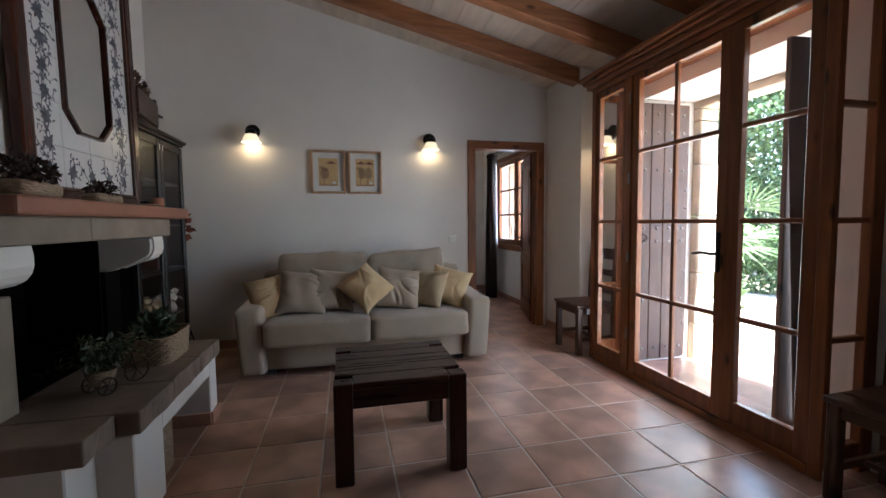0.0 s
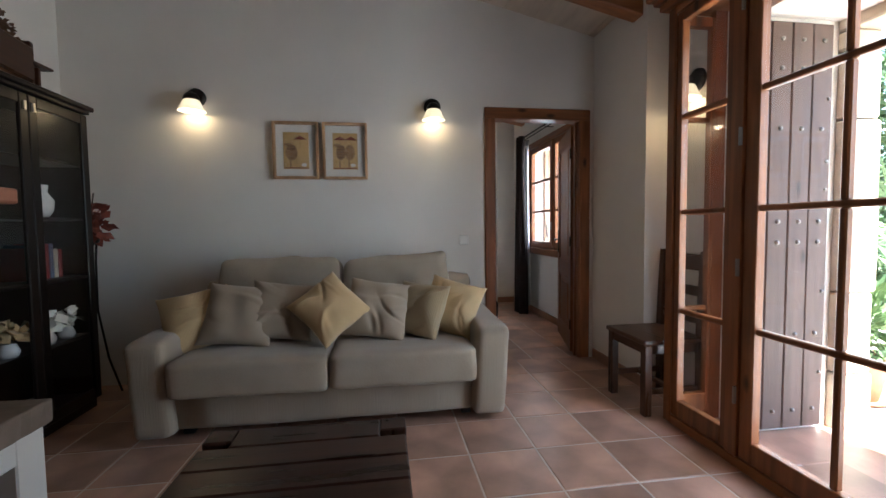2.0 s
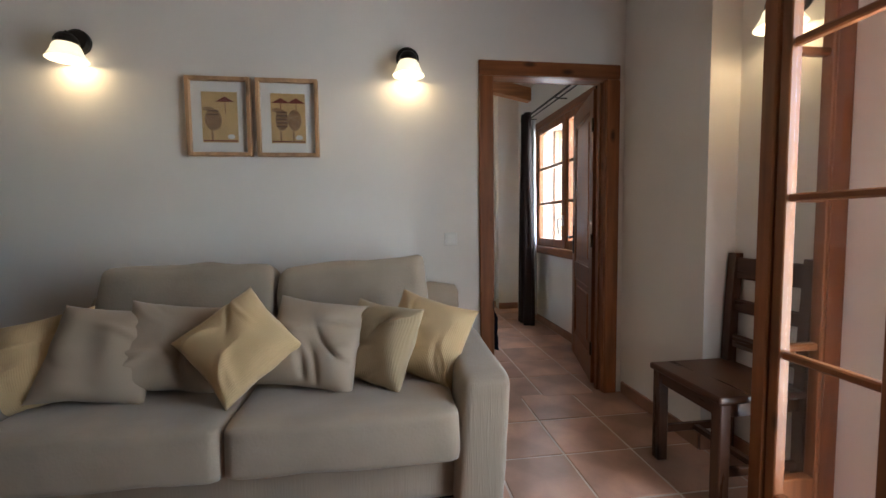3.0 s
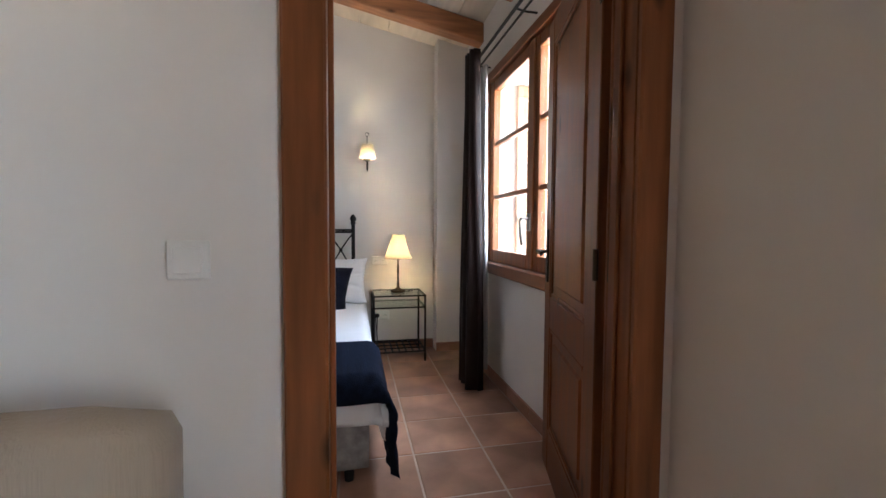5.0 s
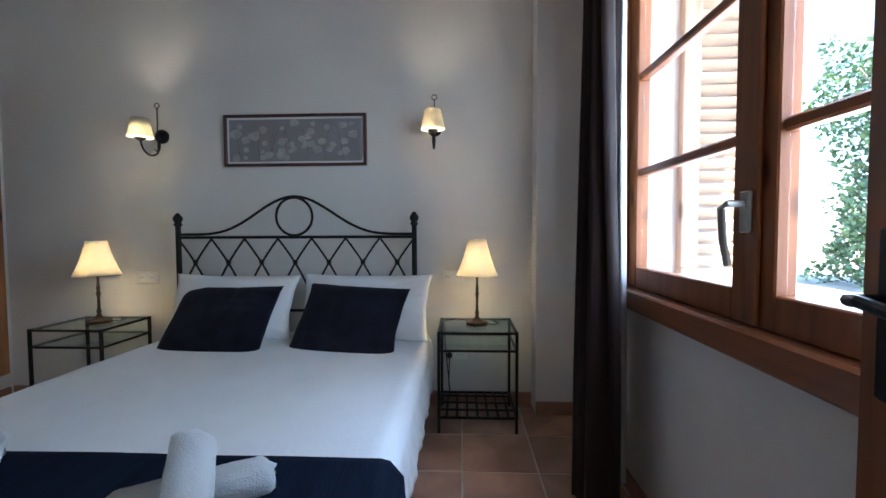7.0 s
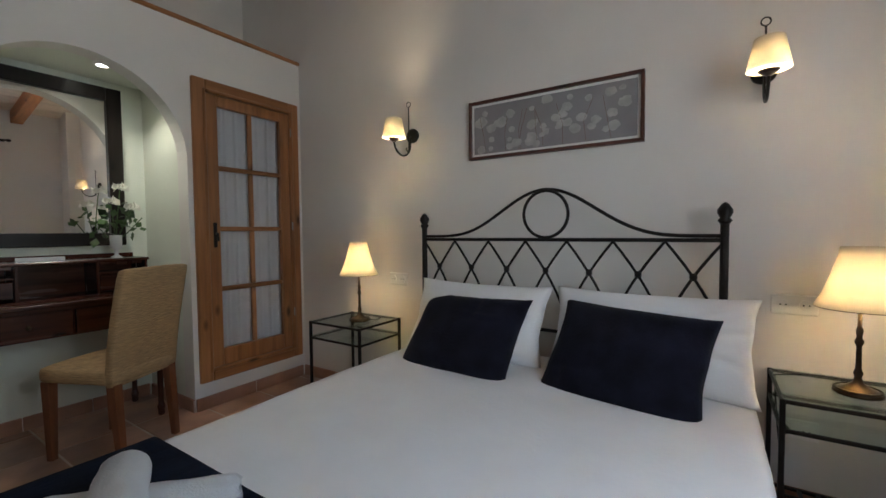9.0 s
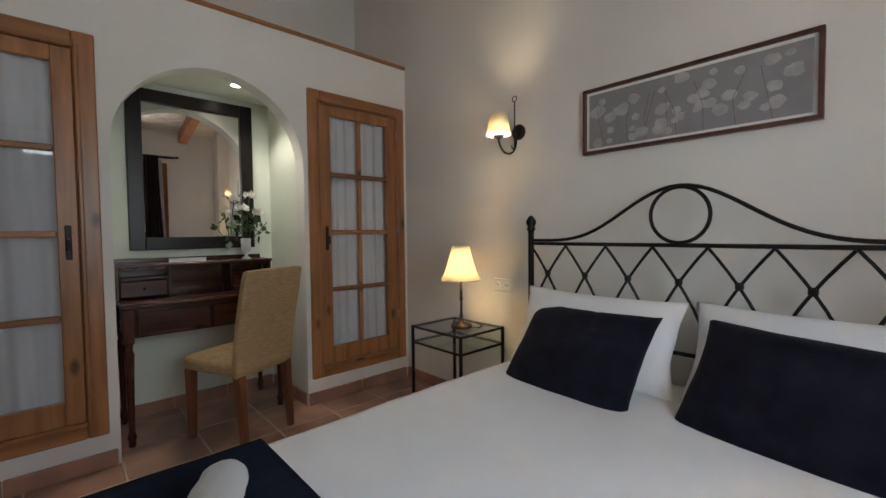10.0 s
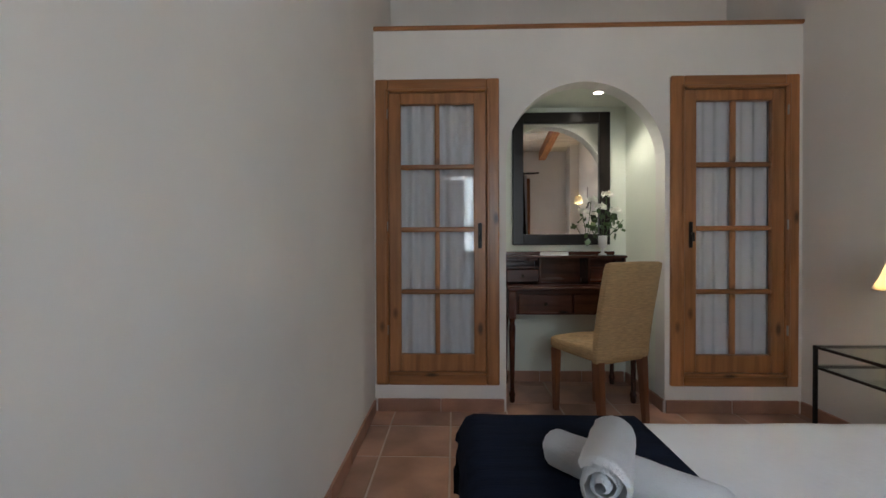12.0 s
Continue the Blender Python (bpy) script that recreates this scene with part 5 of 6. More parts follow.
def bed():
    root = thing("bed", "double bed with a black wrought-iron headboard and white bedding", "bed", (1.03, 7.235, 0))
    part("bed_base", soft(1.50, 1.90, 0.22, 0.02, 6, 0, 0.001, 1, at=(0, -1.0, 0.20)), mat("floral_ticking", (0.36, 0.34, 0.32), 0.9, 0.3, 22, 0.2, 80), root, "pale grey patterned box base", smooth=True)
    part("mattress", soft(1.52, 1.92, 0.18, 0.05, 8, 0, 0.002, 2, at=(0, -1.0, 0.395)), SHEET, root, smooth=True)
    for sx in (-1, 1):
        for y in (-1.85, -0.15):
            part("leg", lathe([(0.02, 0), (0.025, 0.09)], 12, at=(sx * 0.66, y, 0)), BLACKP, root)
    xl, xr = -0.80, 0.68
    for x in (xl, xr):
        part("post", tube([(x, 0, 0), (x, 0, 1.15)], 0.016, 12), IRON, root)
        part("finial", lathe([(0.016, 1.14), (0.026, 1.155), (0.018, 1.165), (0.028, 1.185), (0.027, 1.20), (0.012, 1.222), (0.003, 1.228)], 14, at=(x, 0, 0)), IRON, root, smooth=True)
    part("top_rail", tube([(xl, 0, 1.075), (xr, 0, 1.075)], 0.009), IRON, root)
    part("low_rail", tube([(xl, 0, 0.62), (xr, 0, 0.62)], 0.009), IRON, root)
    cx = (xl + xr) / 2
    n = 40
    pts = []
    for i in range(n + 1):
        t = -1 + 2 * i / n
        x = cx + t * (xr - xl) / 2
        a = abs(t)
        z = 1.093 + 0.232 * (math.cos(min(1, a / 0.92) * math.pi) * 0.5 + 0.5) ** 1.8 if a < 0.92 else 1.093
        pts.append((x, 0, z))
    part("crest", tube(pts, 0.008), IRON, root, "curved iron crest bar")
    part("ring", tube([(cx + 0.113 * math.cos(k * 0.196), -0.004, 1.202 + 0.116 * math.sin(k * 0.196)) for k in range(32)], 0.008, 8, closed=True), IRON, root)
    p = (xr - xl) / 7
    for k in range(7):
        for s in (0, 1):
            pts = []
            for i in range(9):
                t = i / 8
                u = 1 - (1 - t) ** 1.5
                x = xl + (k + (u if s == 0 else 1 - u)) * p
                pts.append((x, 0.006 if s else -0.006, 1.07 - 0.405 * t))
            x_end = pts[-1][0]
            pts.append((x_end, pts[-1][1], 0.62))
            part("lattice_bar", tube(pts, 0.0065, 6), IRON, root)
        xm = xl + (k + 0.5) * p
        part("knot", lathe([(0.006, -0.016), (0.015, -0.008), (0.015, 0.008), (0.006, 0.016)], 10, at=(xm, 0, 0.92)), IRON, root)
    return root


bed()
sheet = top_mesh("bed_sheet", drape(0.262, 1.80, 5.275, 7.19, 0.492, 0.20, 0.22, 0.15, 0.025, 0.006, 3, 0.008), SHEET, "white cotton sheet spread over the bed", "sheet", Matrix(), True)
thicken(sheet, 0.004)
throw = top_mesh("bed_throw", drape(0.240, 1.826, 5.238, 5.775, 0.505, 0.26, 0.36, 0.06, 0.022, 0.007, 7, 0.004), THROW, "black ribbed throw across the foot of the bed", "blanket", Matrix(), True)
thicken(throw, 0.008)


def bed_pillow(x, y, z, w, h, t, lean, spin, yaw, material, seed, label, group):
    m = pose(x, y, z, 0, 0, yaw) @ pose(0, 0, 0, -lean) @ pose(0, 0, 0, 0, spin, 0)
    top_mesh("pillow", pillow(w, h, t, seed, 40, 0.014), material, label, "pillow", m, True, group)


bed_pillow(0.665, 7.06, 0.675, 0.74, 0.40, 0.16, 26, 1, 3, SHEET, 31, "white bed pillow leaning on the headboard", "white pillows")
bed_pillow(1.435, 7.08, 0.675, 0.78, 0.40, 0.16, 26, 0, -3, SHEET, 33, "white bed pillow leaning on the headboard", "white pillows")
bed_pillow(0.668, 6.925, 0.618, 0.60, 0.46, 0.19, 42, -2, -5, NAVY, 35, "black velvet cushion leaning on a white pillow", "black cushions")
bed_pillow(1.385, 6.935, 0.620, 0.60, 0.46, 0.19, 40, 3, -6, NAVY, 37, "black velvet cushion leaning on a white pillow", "black cushions")


def towel_roll(at, length, r, seed, label):
    """A thick cloth wound on itself: the wound edges show as steps and folds at the ends."""
    bm = bmesh.new()
    n, m, turns = 40, 30, 2.6
    count = int(n * turns)
    outer = []
    for j in range(m + 1):
        t = j / m
        row = []
        for i in range(count + 1):
            f = i / count
            a = 2 * math.pi * turns * f + seed
            rr = r * (0.22 + 0.78 * f)
            p = Vector((math.cos(a) * 2.2, math.sin(a) * 2.2, t * 6 + seed))
            rr *= 1 + 0.06 * noise.noise(p) + 0.03 * noise.noise(p * 4.1)
            edge = 0.012 * noise.noise(Vector((f * 9, seed, 3 * (t > 0.5)))) + 0.010 * math.sin(a * 0.5 + seed)
            x = (length + 2 * edge) * (t - 0.5)
            e = min(t, 1 - t) * length
            rr -= 0.010 * max(0, 1 - e / 0.02) ** 2
            row.append(bm.verts.new((x, rr * math.cos(a), 0.94 * rr * math.sin(a))))
        outer.append(row)
    for a, b in zip(outer, outer[1:]):
        for i in range(count):
            bm.faces.new((a[i], a[i + 1], b[i + 1], b[i]))
    bmesh.ops.solidify(bm, geom=list(bm.faces), thickness=0.007)
    return top_mesh("towel_roll", bm, TOWEL, label, "towel", at, True, "rolled towels")


towel_roll(pose(0.695, 5.575, 0.562, 0, 0, 46), 0.36, 0.051, 1, "rolled white terry towel on the black throw")
towel_roll(pose(0.725, 5.525, 0.612, 0, -8, -24), 0.34, 0.054, 5, "rolled white terry towel lying across another")
towel_roll(pose(1.428, 5.548, 0.560, 0, 0, 30.5), 0.31, 0.050, 8, "rolled white terry towel on the dark throw")
towel_roll(pose(1.490, 5.432, 0.618, 0, 22, -62), 0.28, 0.054, 11, "rolled white terry towel laid across the other")


def nightstand(at, label):
    root = thing("nightstand", label, "nightstand", at, group="glass nightstands")
    w, d, h = 0.44, 0.38, 0.56
    for x in (0.008, w - 0.008):
        for y in (0.008, d - 0.008):
            part("leg", box(x - 0.008, x + 0.008, y - 0.008, y + 0.008, 0, h, 0.002), IRON, root)
    for z in (h - 0.008, h - 0.105, 0.085):
        for y in (0.008, d - 0.008):
            part("rail", box(0.016, w - 0.016, y - 0.006, y + 0.006, z - 0.006, z + 0.006, 0.001), IRON, root)
        for x in (0.008, w - 0.008):
            part("rail", box(x - 0.006, x + 0.006, 0.016, d - 0.016, z - 0.006, z + 0.006, 0.001), IRON, root)
    for z in (h - 0.004, h - 0.098):
        g = part("glass_shelf", box(0.006, w - 0.006, 0.006, d - 0.006, z, z + 0.006), GREENG, root, "clear glass shelf")
        g.visible_shadow = False
    for k in range(7):
        x = 0.05 + k * (w - 0.10) / 6
        part("rack_bar", box(x - 0.007, x + 0.007, 0.016, d - 0.016, 0.080, 0.090), IRON, root)
    for k in range(3):
        y = 0.09 + k * 0.10
        part("rack_bar", box(0.016, w - 0.016, y - 0.006, y + 0.006, 0.0905, 0.098), IRON, root)
    return root


ns = nightstand(pose(1.863, 6.945, 0), "black iron nightstand with glass shelves beside the bed")
copy_thing(ns, pose(-0.473, 6.945, 0))


def table_lamp(at, label):
    root = thing("table_lamp", label, "lamp", at, group="bedside lamps")
    bm = lathe([(0.065, 0), (0.065, 0.008), (0.055, 0.015), (0.032, 0.024), (0.015, 0.038), (0.009, 0.055), (0.013, 0.07), (0.008, 0.085), (0.007, 0.16), (0.012, 0.172), (0.012, 0.18), (0.007, 0.19), (0.010, 0.215), (0.006, 0.23), (0.006, 0.30)], 22)
    part("lamp_base", bm, BRONZE, root, "dark bronze turned lamp foot", smooth=True)
    part("foot_ring", tube([(0.058 * math.cos(k * 0.2618), 0.058 * math.sin(k * 0.2618), 0.014) for k in range(24)], 0.005, 6, closed=True), BRONZE, root)
    part("shade", lathe([(0.120, 0.29), (0.098, 0.335), (0.076, 0.40), (0.058, 0.47), (0.054, 0.495), (0.051, 0.495), (0.055, 0.47), (0.073, 0.40), (0.095, 0.335), (0.117, 0.29)], 40), SHADE, root, "lit cream parchment shade", smooth=True)
    bm = tube([(0.117 * math.cos(k * 0.2618), 0.117 * math.sin(k * 0.2618), 0.29) for k in range(24)], 0.003, 5, closed=True)
    part("shade_ring", bm, BRONZE, root)
    part("flex", tube([(0.05, 0.0, 0.006), (0.10, -0.03, 0.004), (0.13, 0.03, 0.004), (0.10, 0.08, 0.004)], 0.003, 6), BLACKP, root, "dark flex")
    return root


LAMPS = [(2.087, 7.13, 0.563), (-0.20, 7.12, 0.563)]
tl = table_lamp(pose(*LAMPS[0]), "bronze table lamp with a lit cream shade on the nightstand")
copy_thing(tl, pose(*LAMPS[1], 0, 0, 40))
for x, y, z in LAMPS:
    bulb("lamp_bulb", (x, y, z + 0.37), LAMP_W, (1.0, 0.77, 0.50), 0.025)


def bed_sconce(at, label):
    """-y into the room."""
    root = thing("bedside_sconce", label, "wall lamp", at, group="bedside wall lamps")
    part("back_plate", lathe([(0.045, 0), (0.045, 0.012), (0.03, 0.022), (0.01, 0.026)], 20), IRON, root, at=pose(0, 0, 0, 90))
    pts = [(0, -0.02, 0.0), (0, -0.03, -0.02)] + [(0, -0.11 + 0.08 * math.cos(a), -0.058 - 0.08 * math.sin(a)) for a in [k * 0.2618 for k in range(13)]]
    pts.append((0, -0.19, -0.045))
    part("arm", tube(pts, 0.006), IRON, root)
    part("stem", tube([(0, -0.045, 0.17), (0, -0.045, -0.085), (0, -0.055, -0.105), (0, -0.07, -0.10), (0, -0.072, -0.085)], 0.004, 6), IRON, root)
    part("top_ring", tube([(0.016 * math.cos(k * 0.6283), -0.045, 0.186 + 0.016 * math.sin(k * 0.6283)) for k in range(10)], 0.003, 5, closed=True), IRON, root)
    part("cup", lathe([(0.008, -0.068), (0.026, -0.058), (0.036, -0.048), (0.012, -0.046), (0.01, -0.02)], 14, at=(0, -0.19, 0)), IRON, root)
    part("shade", lathe([(0.069, -0.045), (0.047, 0.068), (0.045, 0.068), (0.067, -0.045)], 28, at=(0, -0.19, 0)), SHADE, root, "lit cream shade", smooth=True)
    return root


BSC = [(1.832, 7.35, 1.745), (0.067, 7.35, 1.725)]
bs = bed_sconce(pose(*BSC[0]), "black iron wall lamp with a lit cream shade")
copy_thing(bs, pose(*BSC[1]))
for x, y, z in BSC:
    bulb("sconce_bulb", (x, y - 0.19, z - 0.018), SMALL_W, (1.0, 0.77, 0.50), 0.02)


def blossom_art():
    root = thing("framed_art", "long grey blossom print in a dark red-brown frame", "picture", (0.944, 7.348, 1.688))
    w, h = 0.457, 0.162
    fm = wood("mahogany", (0.085, 0.028, 0.018), 0.35, "x")
    for s in (-1, 1):
        part("frame_rail", box(-w, w, -0.03, 0, s * (h - 0.008) - 0.008, s * (h - 0.008) + 0.008, 0.002), fm, root)
        part("frame_side", box(s * (w - 0.008) - 0.008, s * (w - 0.008) + 0.008, -0.03, 0, -h + 0.016, h - 0.016, 0.002), fm, root)
    part("mat_board", box(-w + 0.016, w - 0.016, -0.012, -0.004, -h + 0.016, h - 0.016), PAPERW, root)
    part("print", box(-w + 0.03, w - 0.03, -0.0145, -0.0125, -h + 0.03, h - 0.03), ARTG, root)
    rnd = random.Random(2)
    bm = bmesh.new()
    for k in range(46):
        x, z, r = rnd.uniform(-w + 0.06, w - 0.06), rnd.uniform(-h + 0.05, h - 0.05), rnd.uniform(0.016, 0.036)
        a0 = rnd.uniform(0, 6.28)
        y = -0.0150 - 0.00002 * k
        bm.faces.new([bm.verts.new((x + r * math.cos(a0 + i * 0.5236) * rnd.uniform(0.75, 1.1), y, z + 0.85 * r * math.sin(a0 + i * 0.5236) * rnd.uniform(0.75, 1.1))) for i in range(12)])
    part("blossoms", bm, ARTL, root, "pale grey blossoms")
    for k in range(9):
        x = rnd.uniform(-w + 0.08, w - 0.08)
        bm = tube([(x, -0.0148, -h + 0.032), (x + rnd.uniform(-.02, .02), -0.0148, -0.03), (x + rnd.uniform(-.05, .05), -0.0148, 0.08)], 0.0012, 4)
        part("stem", bm, SEPIAD, root)


blossom_art()
switch_plate((1.945, 7.35, 0.818), "white double wall socket beside the bed", 2)
switch_plate((1.955, 7.35, 0.32), "white double wall socket behind the nightstand", 2)
switch_plate((-0.06, 7.35, 0.812), "white double wall socket beside the bed", 2)
root = thing("lamp_cable", "black cable from the lamp to the socket", "cable", (1.955, 7.34, 0.32))
part("cable", tube([(-0.036, -0.012, 0), (-0.036, -0.035, -0.03), (-0.04, -0.03, -0.18), (-0.03, -0.025, -0.26), (-0.06, -0.03, 0.05), (-0.07, -0.035, 0.22), (0.0, -0.12, 0.258)], 0.0035, 6), BLACKP, root)
part("plug", lathe([(0.018, 0), (0.02, 0.02), (0.008, 0.035)], 12), BLACKP, root, at=pose(-0.036, -0.004, 0, 90))


# curtains
def gathered(name, x, y, w, depth, z0, z1, folds, material, label, seed=0, flare=0.0):
    """A gathered hanging, w along y, folded in x."""
    bm = bmesh.new()
    n, m = folds * 10, 22
    rows = []
    for j in range(m + 1):
        t = j / m
        k = 0.8 + 0.2 * math.cos(t * 3.0) + flare * (1 - t)
        row = []
        for i in range(n + 1):
            a = i / n * folds * 2 * math.pi
            dx = depth * math.sin(a + 0.35 * math.sin(t * 4 + i * 0.05 + seed)) * (0.75 + 0.25 * math.sin(i * 0.21 + seed))
            row.append(bm.verts.new((x + dx * k, y + (i / n - 0.5) * w * k, z0 + (z1 - z0) * t)))
        rows.append(row)
    for a, b in zip(rows, rows[1:]):
        for i in range(n):
            bm.faces.new((a[i], a[i + 1], b[i + 1], b[i]))
    ob = top_mesh(name, bm, material, label, "curtain", Matrix(), True)
    return thicken(ob, 0.003)


gathered("curtain", 2.505, 6.335, 0.30, 0.062, 0.02, 2.30, 5, CURTAIN, "dark brown satin curtain drawn aside", 1)
gathered("sheer_curtain", 2.625, 6.44, 0.16, 0.03, 0.10, 2.26, 4, SHEER, "thin white sheer curtain behind the dark one", 2)
gathered("curtain", 2.645, 5.01, 0.16, 0.026, 0.02, 2.30, 4, CURTAIN, "dark brown satin curtain behind the open door", 4)
root = thing("curtain_rod", "black iron curtain rod above the window", "curtain rod", (2.58, 5.745, 2.31))
part("rod", tube([(0, -0.95, 0), (0, 0.92, 0)], 0.010), IRON, root)
part("second_rod", tube([(0.045, -0.93, -0.01), (0.045, 0.90, -0.01)], 0.007), IRON, root)
for y in (-0.95, 0.92):
    part("finial", lathe([(0.012, -0.03), (0.02, -0.01), (0.012, 0.02), (0.002, 0.03)], 12), IRON, root, at=pose(0, y, 0, 90))
for y in (-0.80, 0.0, 0.80):
    part("bracket", tube([(0, y, 0), (0.06, y, -0.01), (0.128, y, -0.01)], 0.006, 6), IRON, root)


# dressing niche
root = thing("niche_mirror", "rectangular mirror in a broad black frame above the desk", "mirror", (-1.60, 6.015, 1.05), 90)
W, H = 0.365, 1.0
for s in (-1, 1):
    part("frame_side", box(s * (W - 0.04) - 0.04, s * (W - 0.04) + 0.04, -0.03, 0.018, 0, H, 0.004), EBONY["z"], root)
for z0 in (0, H - 0.08):
    part("frame_rail", box(-W + 0.08, W - 0.08, -0.029, 0.018, z0, z0 + 0.08, 0.004), EBONY["x"], root)
part("mirror_glass", box(-W + 0.08, W - 0.08, -0.008, 0.0, 0.08, H - 0.08), MIRROR, root)

root = thing("ceiling_spot", "small white recessed ceiling spot, lit", "spot lamp", (-1.30, 6.20, 2.10))
part("bezel", lathe([(0.045, 0), (0.045, -0.006), (0.032, -0.008), (0.030, 0)], 24), PLASTIC, root)
part("lens", lathe([(0.030, -0.003), (0.028, -0.005)], 20), SPOTL, root)
spot_data = bpy.data.lights.new("niche_spot", "SPOT")
spot_data.energy, spot_data.color, spot_data.spot_size, spot_data.spot_blend, spot_data.shadow_soft_size = SPOT_W, (1.0, 0.95, 0.80), radians(120), 0.6, 0.03
spot_lamp = new("niche_spot", spot_data)
spot_lamp.matrix_world = look((-1.30, 6.20, 2.085), (-1.30, 6.20, 0))


def writing_desk():
    root = thing("writing_desk", "dark mahogany writing desk with small drawers in the niche", "desk", (-1.60, 5.56, 0))
    D, W = 0.44, 0.86
    part("desktop", box(0.0, D, 0, W, 0.745, 0.77, 0.006), MAHOG["y"], root)
    for y0, y1 in ((0.07, W / 2 - 0.006), (W / 2 + 0.006, W - 0.07)):
        dr = part("drawer", box(D - 0.035, D - 0.006, y0, y1, 0.595, 0.725, 0.004), MAHOG["y"], root)
        part("knob", lathe([(0.006, 0), (0.012, 0.012), (0.004, 0.02)], 12), BRONZE, dr, at=pose(D - 0.006, (y0 + y1) / 2, 0.66, 0, 90))
    part("apron", box(0.02, D - 0.036, 0.02, W - 0.02, 0.585, 0.744), MAHOG["y"], root)
    for y in (0.03, W - 0.03):
        for x in (0.035, D - 0.03):
            bm = box(x - 0.025, x + 0.025, y - 0.025, y + 0.025, 0.56, 0.744, 0.003)
            lathe([(0.016, 0.03), (0.022, 0.05), (0.014, 0.08), (0.02, 0.40), (0.024, 0.50), (0.016, 0.53), (0.022, 0.56)], 14, bm, (x, y, 0))
            lathe([(0.014, 0), (0.018, 0.012), (0.016, 0.03)], 12, bm, (x, y, 0))
            part("leg", bm, MAHOG["z"], root)
    # upper gallery
    part("gallery_back", box(0.0, 0.015, 0.0, W, 0.77, 0.957), MAHOG["y"], root)
    part("gallery_top", box(0.0, 0.25, 0.0, W, 0.957, 0.975, 0.005), MAHOG["y"], root)
    for y in (0.0, 0.25, W - 0.265, W - 0.015):
        part("gallery_side", box(0.016, 0.22, y, y + 0.015, 0.77, 0.957, 0.002), MAHOG["z"], root)
    for y0 in (0.016, W - 0.249):
        part("gallery_shelf", box(0.016, 0.21, y0, y0 + 0.232, 0.885, 0.895), MAHOG["y"], root)
        dr = part("small_drawer", box(0.19, 0.215, y0 + 0.003, y0 + 0.229, 0.785, 0.875, 0.003), MAHOG["y"], root)
        part("knob", lathe([(0.004, 0), (0.009, 0.010), (0.003, 0.016)], 10), BRONZE, dr, at=pose(0.215, y0 + 0.116, 0.83, 0, 90))
    for y0 in (0.02, W - 0.245):
        for k in range(3):
            part("gallery_rail", box(0.205, 0.212, y0 + k * 0.08, y0 + k * 0.08 + 0.06, 0.937, 0.956, 0.002), MAHOG["y"], root)
    part("gallery_rim", box(0.0, 0.012, 0.0, W, 0.975, 1.0, 0.003), MAHOG["y"], root)
    return root


writing_desk()
top_mesh("card_sign", box(-0.004, 0.004, -0.10, 0.10, 0, 0.024, 0.001), PAPERW, "small pale card strip on the desk's gallery", "card", pose(-1.40, 5.92, 0.975))


def desk_chair():
    root = thing("woven_chair", "straw-coloured woven dining chair with brown wooden legs", "chair", (-0.955, 6.085, 0), 205 - 180)
    # local: front is -x
    bm = soft(0.43, 0.40, 0.09, 0.035, 8, 0.012, 0.002, 1, at=(-0.02, 0, 0.435))
    part("seat", bm, RATTAN, root, smooth=True)
    bm = soft(0.055, 0.40, 0.57, 0.020, 12, 0.003, 0.002, 2)
    for v in bm.verts:
        v.co.x += 0.10 * max(0.0, (v.co.z + 0.29) / 0.58) ** 1.4
    bmesh.ops.translate(bm, verts=bm.verts, vec=(0.165, 0, 0.67))
    part("backrest", bm, RATTAN, root, "tall woven backrest", smooth=True)
    for sx, sy in ((-1, -1), (-1, 1), (1, -1), (1, 1)):
        x, y = (-0.20 if sx < 0 else 0.165), sy * 0.165
        bm = bmesh.new()
        dx = 0.03 if sx > 0 else 0
        a, b = 0.016, 0.024
        hexa(bm, ((x + dx - a, y - a, 0), (x + dx + a, y - a, 0), (x + dx + a, y + a, 0), (x + dx - a, y + a, 0)), ((x - b, y - b, 0.40), (x + b, y - b, 0.40), (x + b, y + b, 0.40), (x - b, y + b, 0.40)))
        bmesh.ops.bevel(bm, geom=list(bm.edges), offset=0.003, segments=1, affect="EDGES")
        part("leg", bm, wood("cherry_leg", (0.17, 0.06, 0.025), 0.35, "z") if "cherry_leg" not in bpy.data.materials else bpy.data.materials["cherry_leg"], root)


desk_chair()

root = thing("rose_vase", "white roses in a slim white vase on the desk", "vase", (-1.42, 6.27, 0.975))
part("vase_body", lathe([(0.030, 0), (0.030, 0.006), (0.010, 0.02), (0.012, 0.05), (0.030, 0.06), (0.032, 0.14), (0.028, 0.14), (0.026, 0.07)], 18), CERAM, root, smooth=True)
rnd = random.Random(6)
for k, (dx, dy, h) in enumerate(((0.0, 0.03, 0.42), (0.03, -0.03, 0.33), (0.05, 0.07, 0.30), (-0.03, -0.10, 0.22), (0.04, 0.13, 0.25))):
    part("stem", tube([(0, 0, 0.10), (dx * 0.4, dy * 0.4, h * 0.6), (dx, dy, h)], 0.003, 6), LEAF, root)
    part("leaves", foliage(bmesh.new(), (dx * 0.8, dy * 0.8, h * 0.75), (0.035, 0.05, 0.05), 6, 0.055, k, 0.1, 0.6), LEAF, root)
    if k < 3:
        bm = bmesh.new()
        for i in range(16):
            a = i * 2.4
            r = 0.006 + 0.0016 * i
            foliage(bm, (dx + r * math.cos(a), dy + r * math.sin(a), h + 0.012 - i * 0.001), (0.003, 0.003, 0.003), 1, 0.032, i, -0.6, 0.95)
        part("rose", bm, PETAL, root, "white rose bloom")


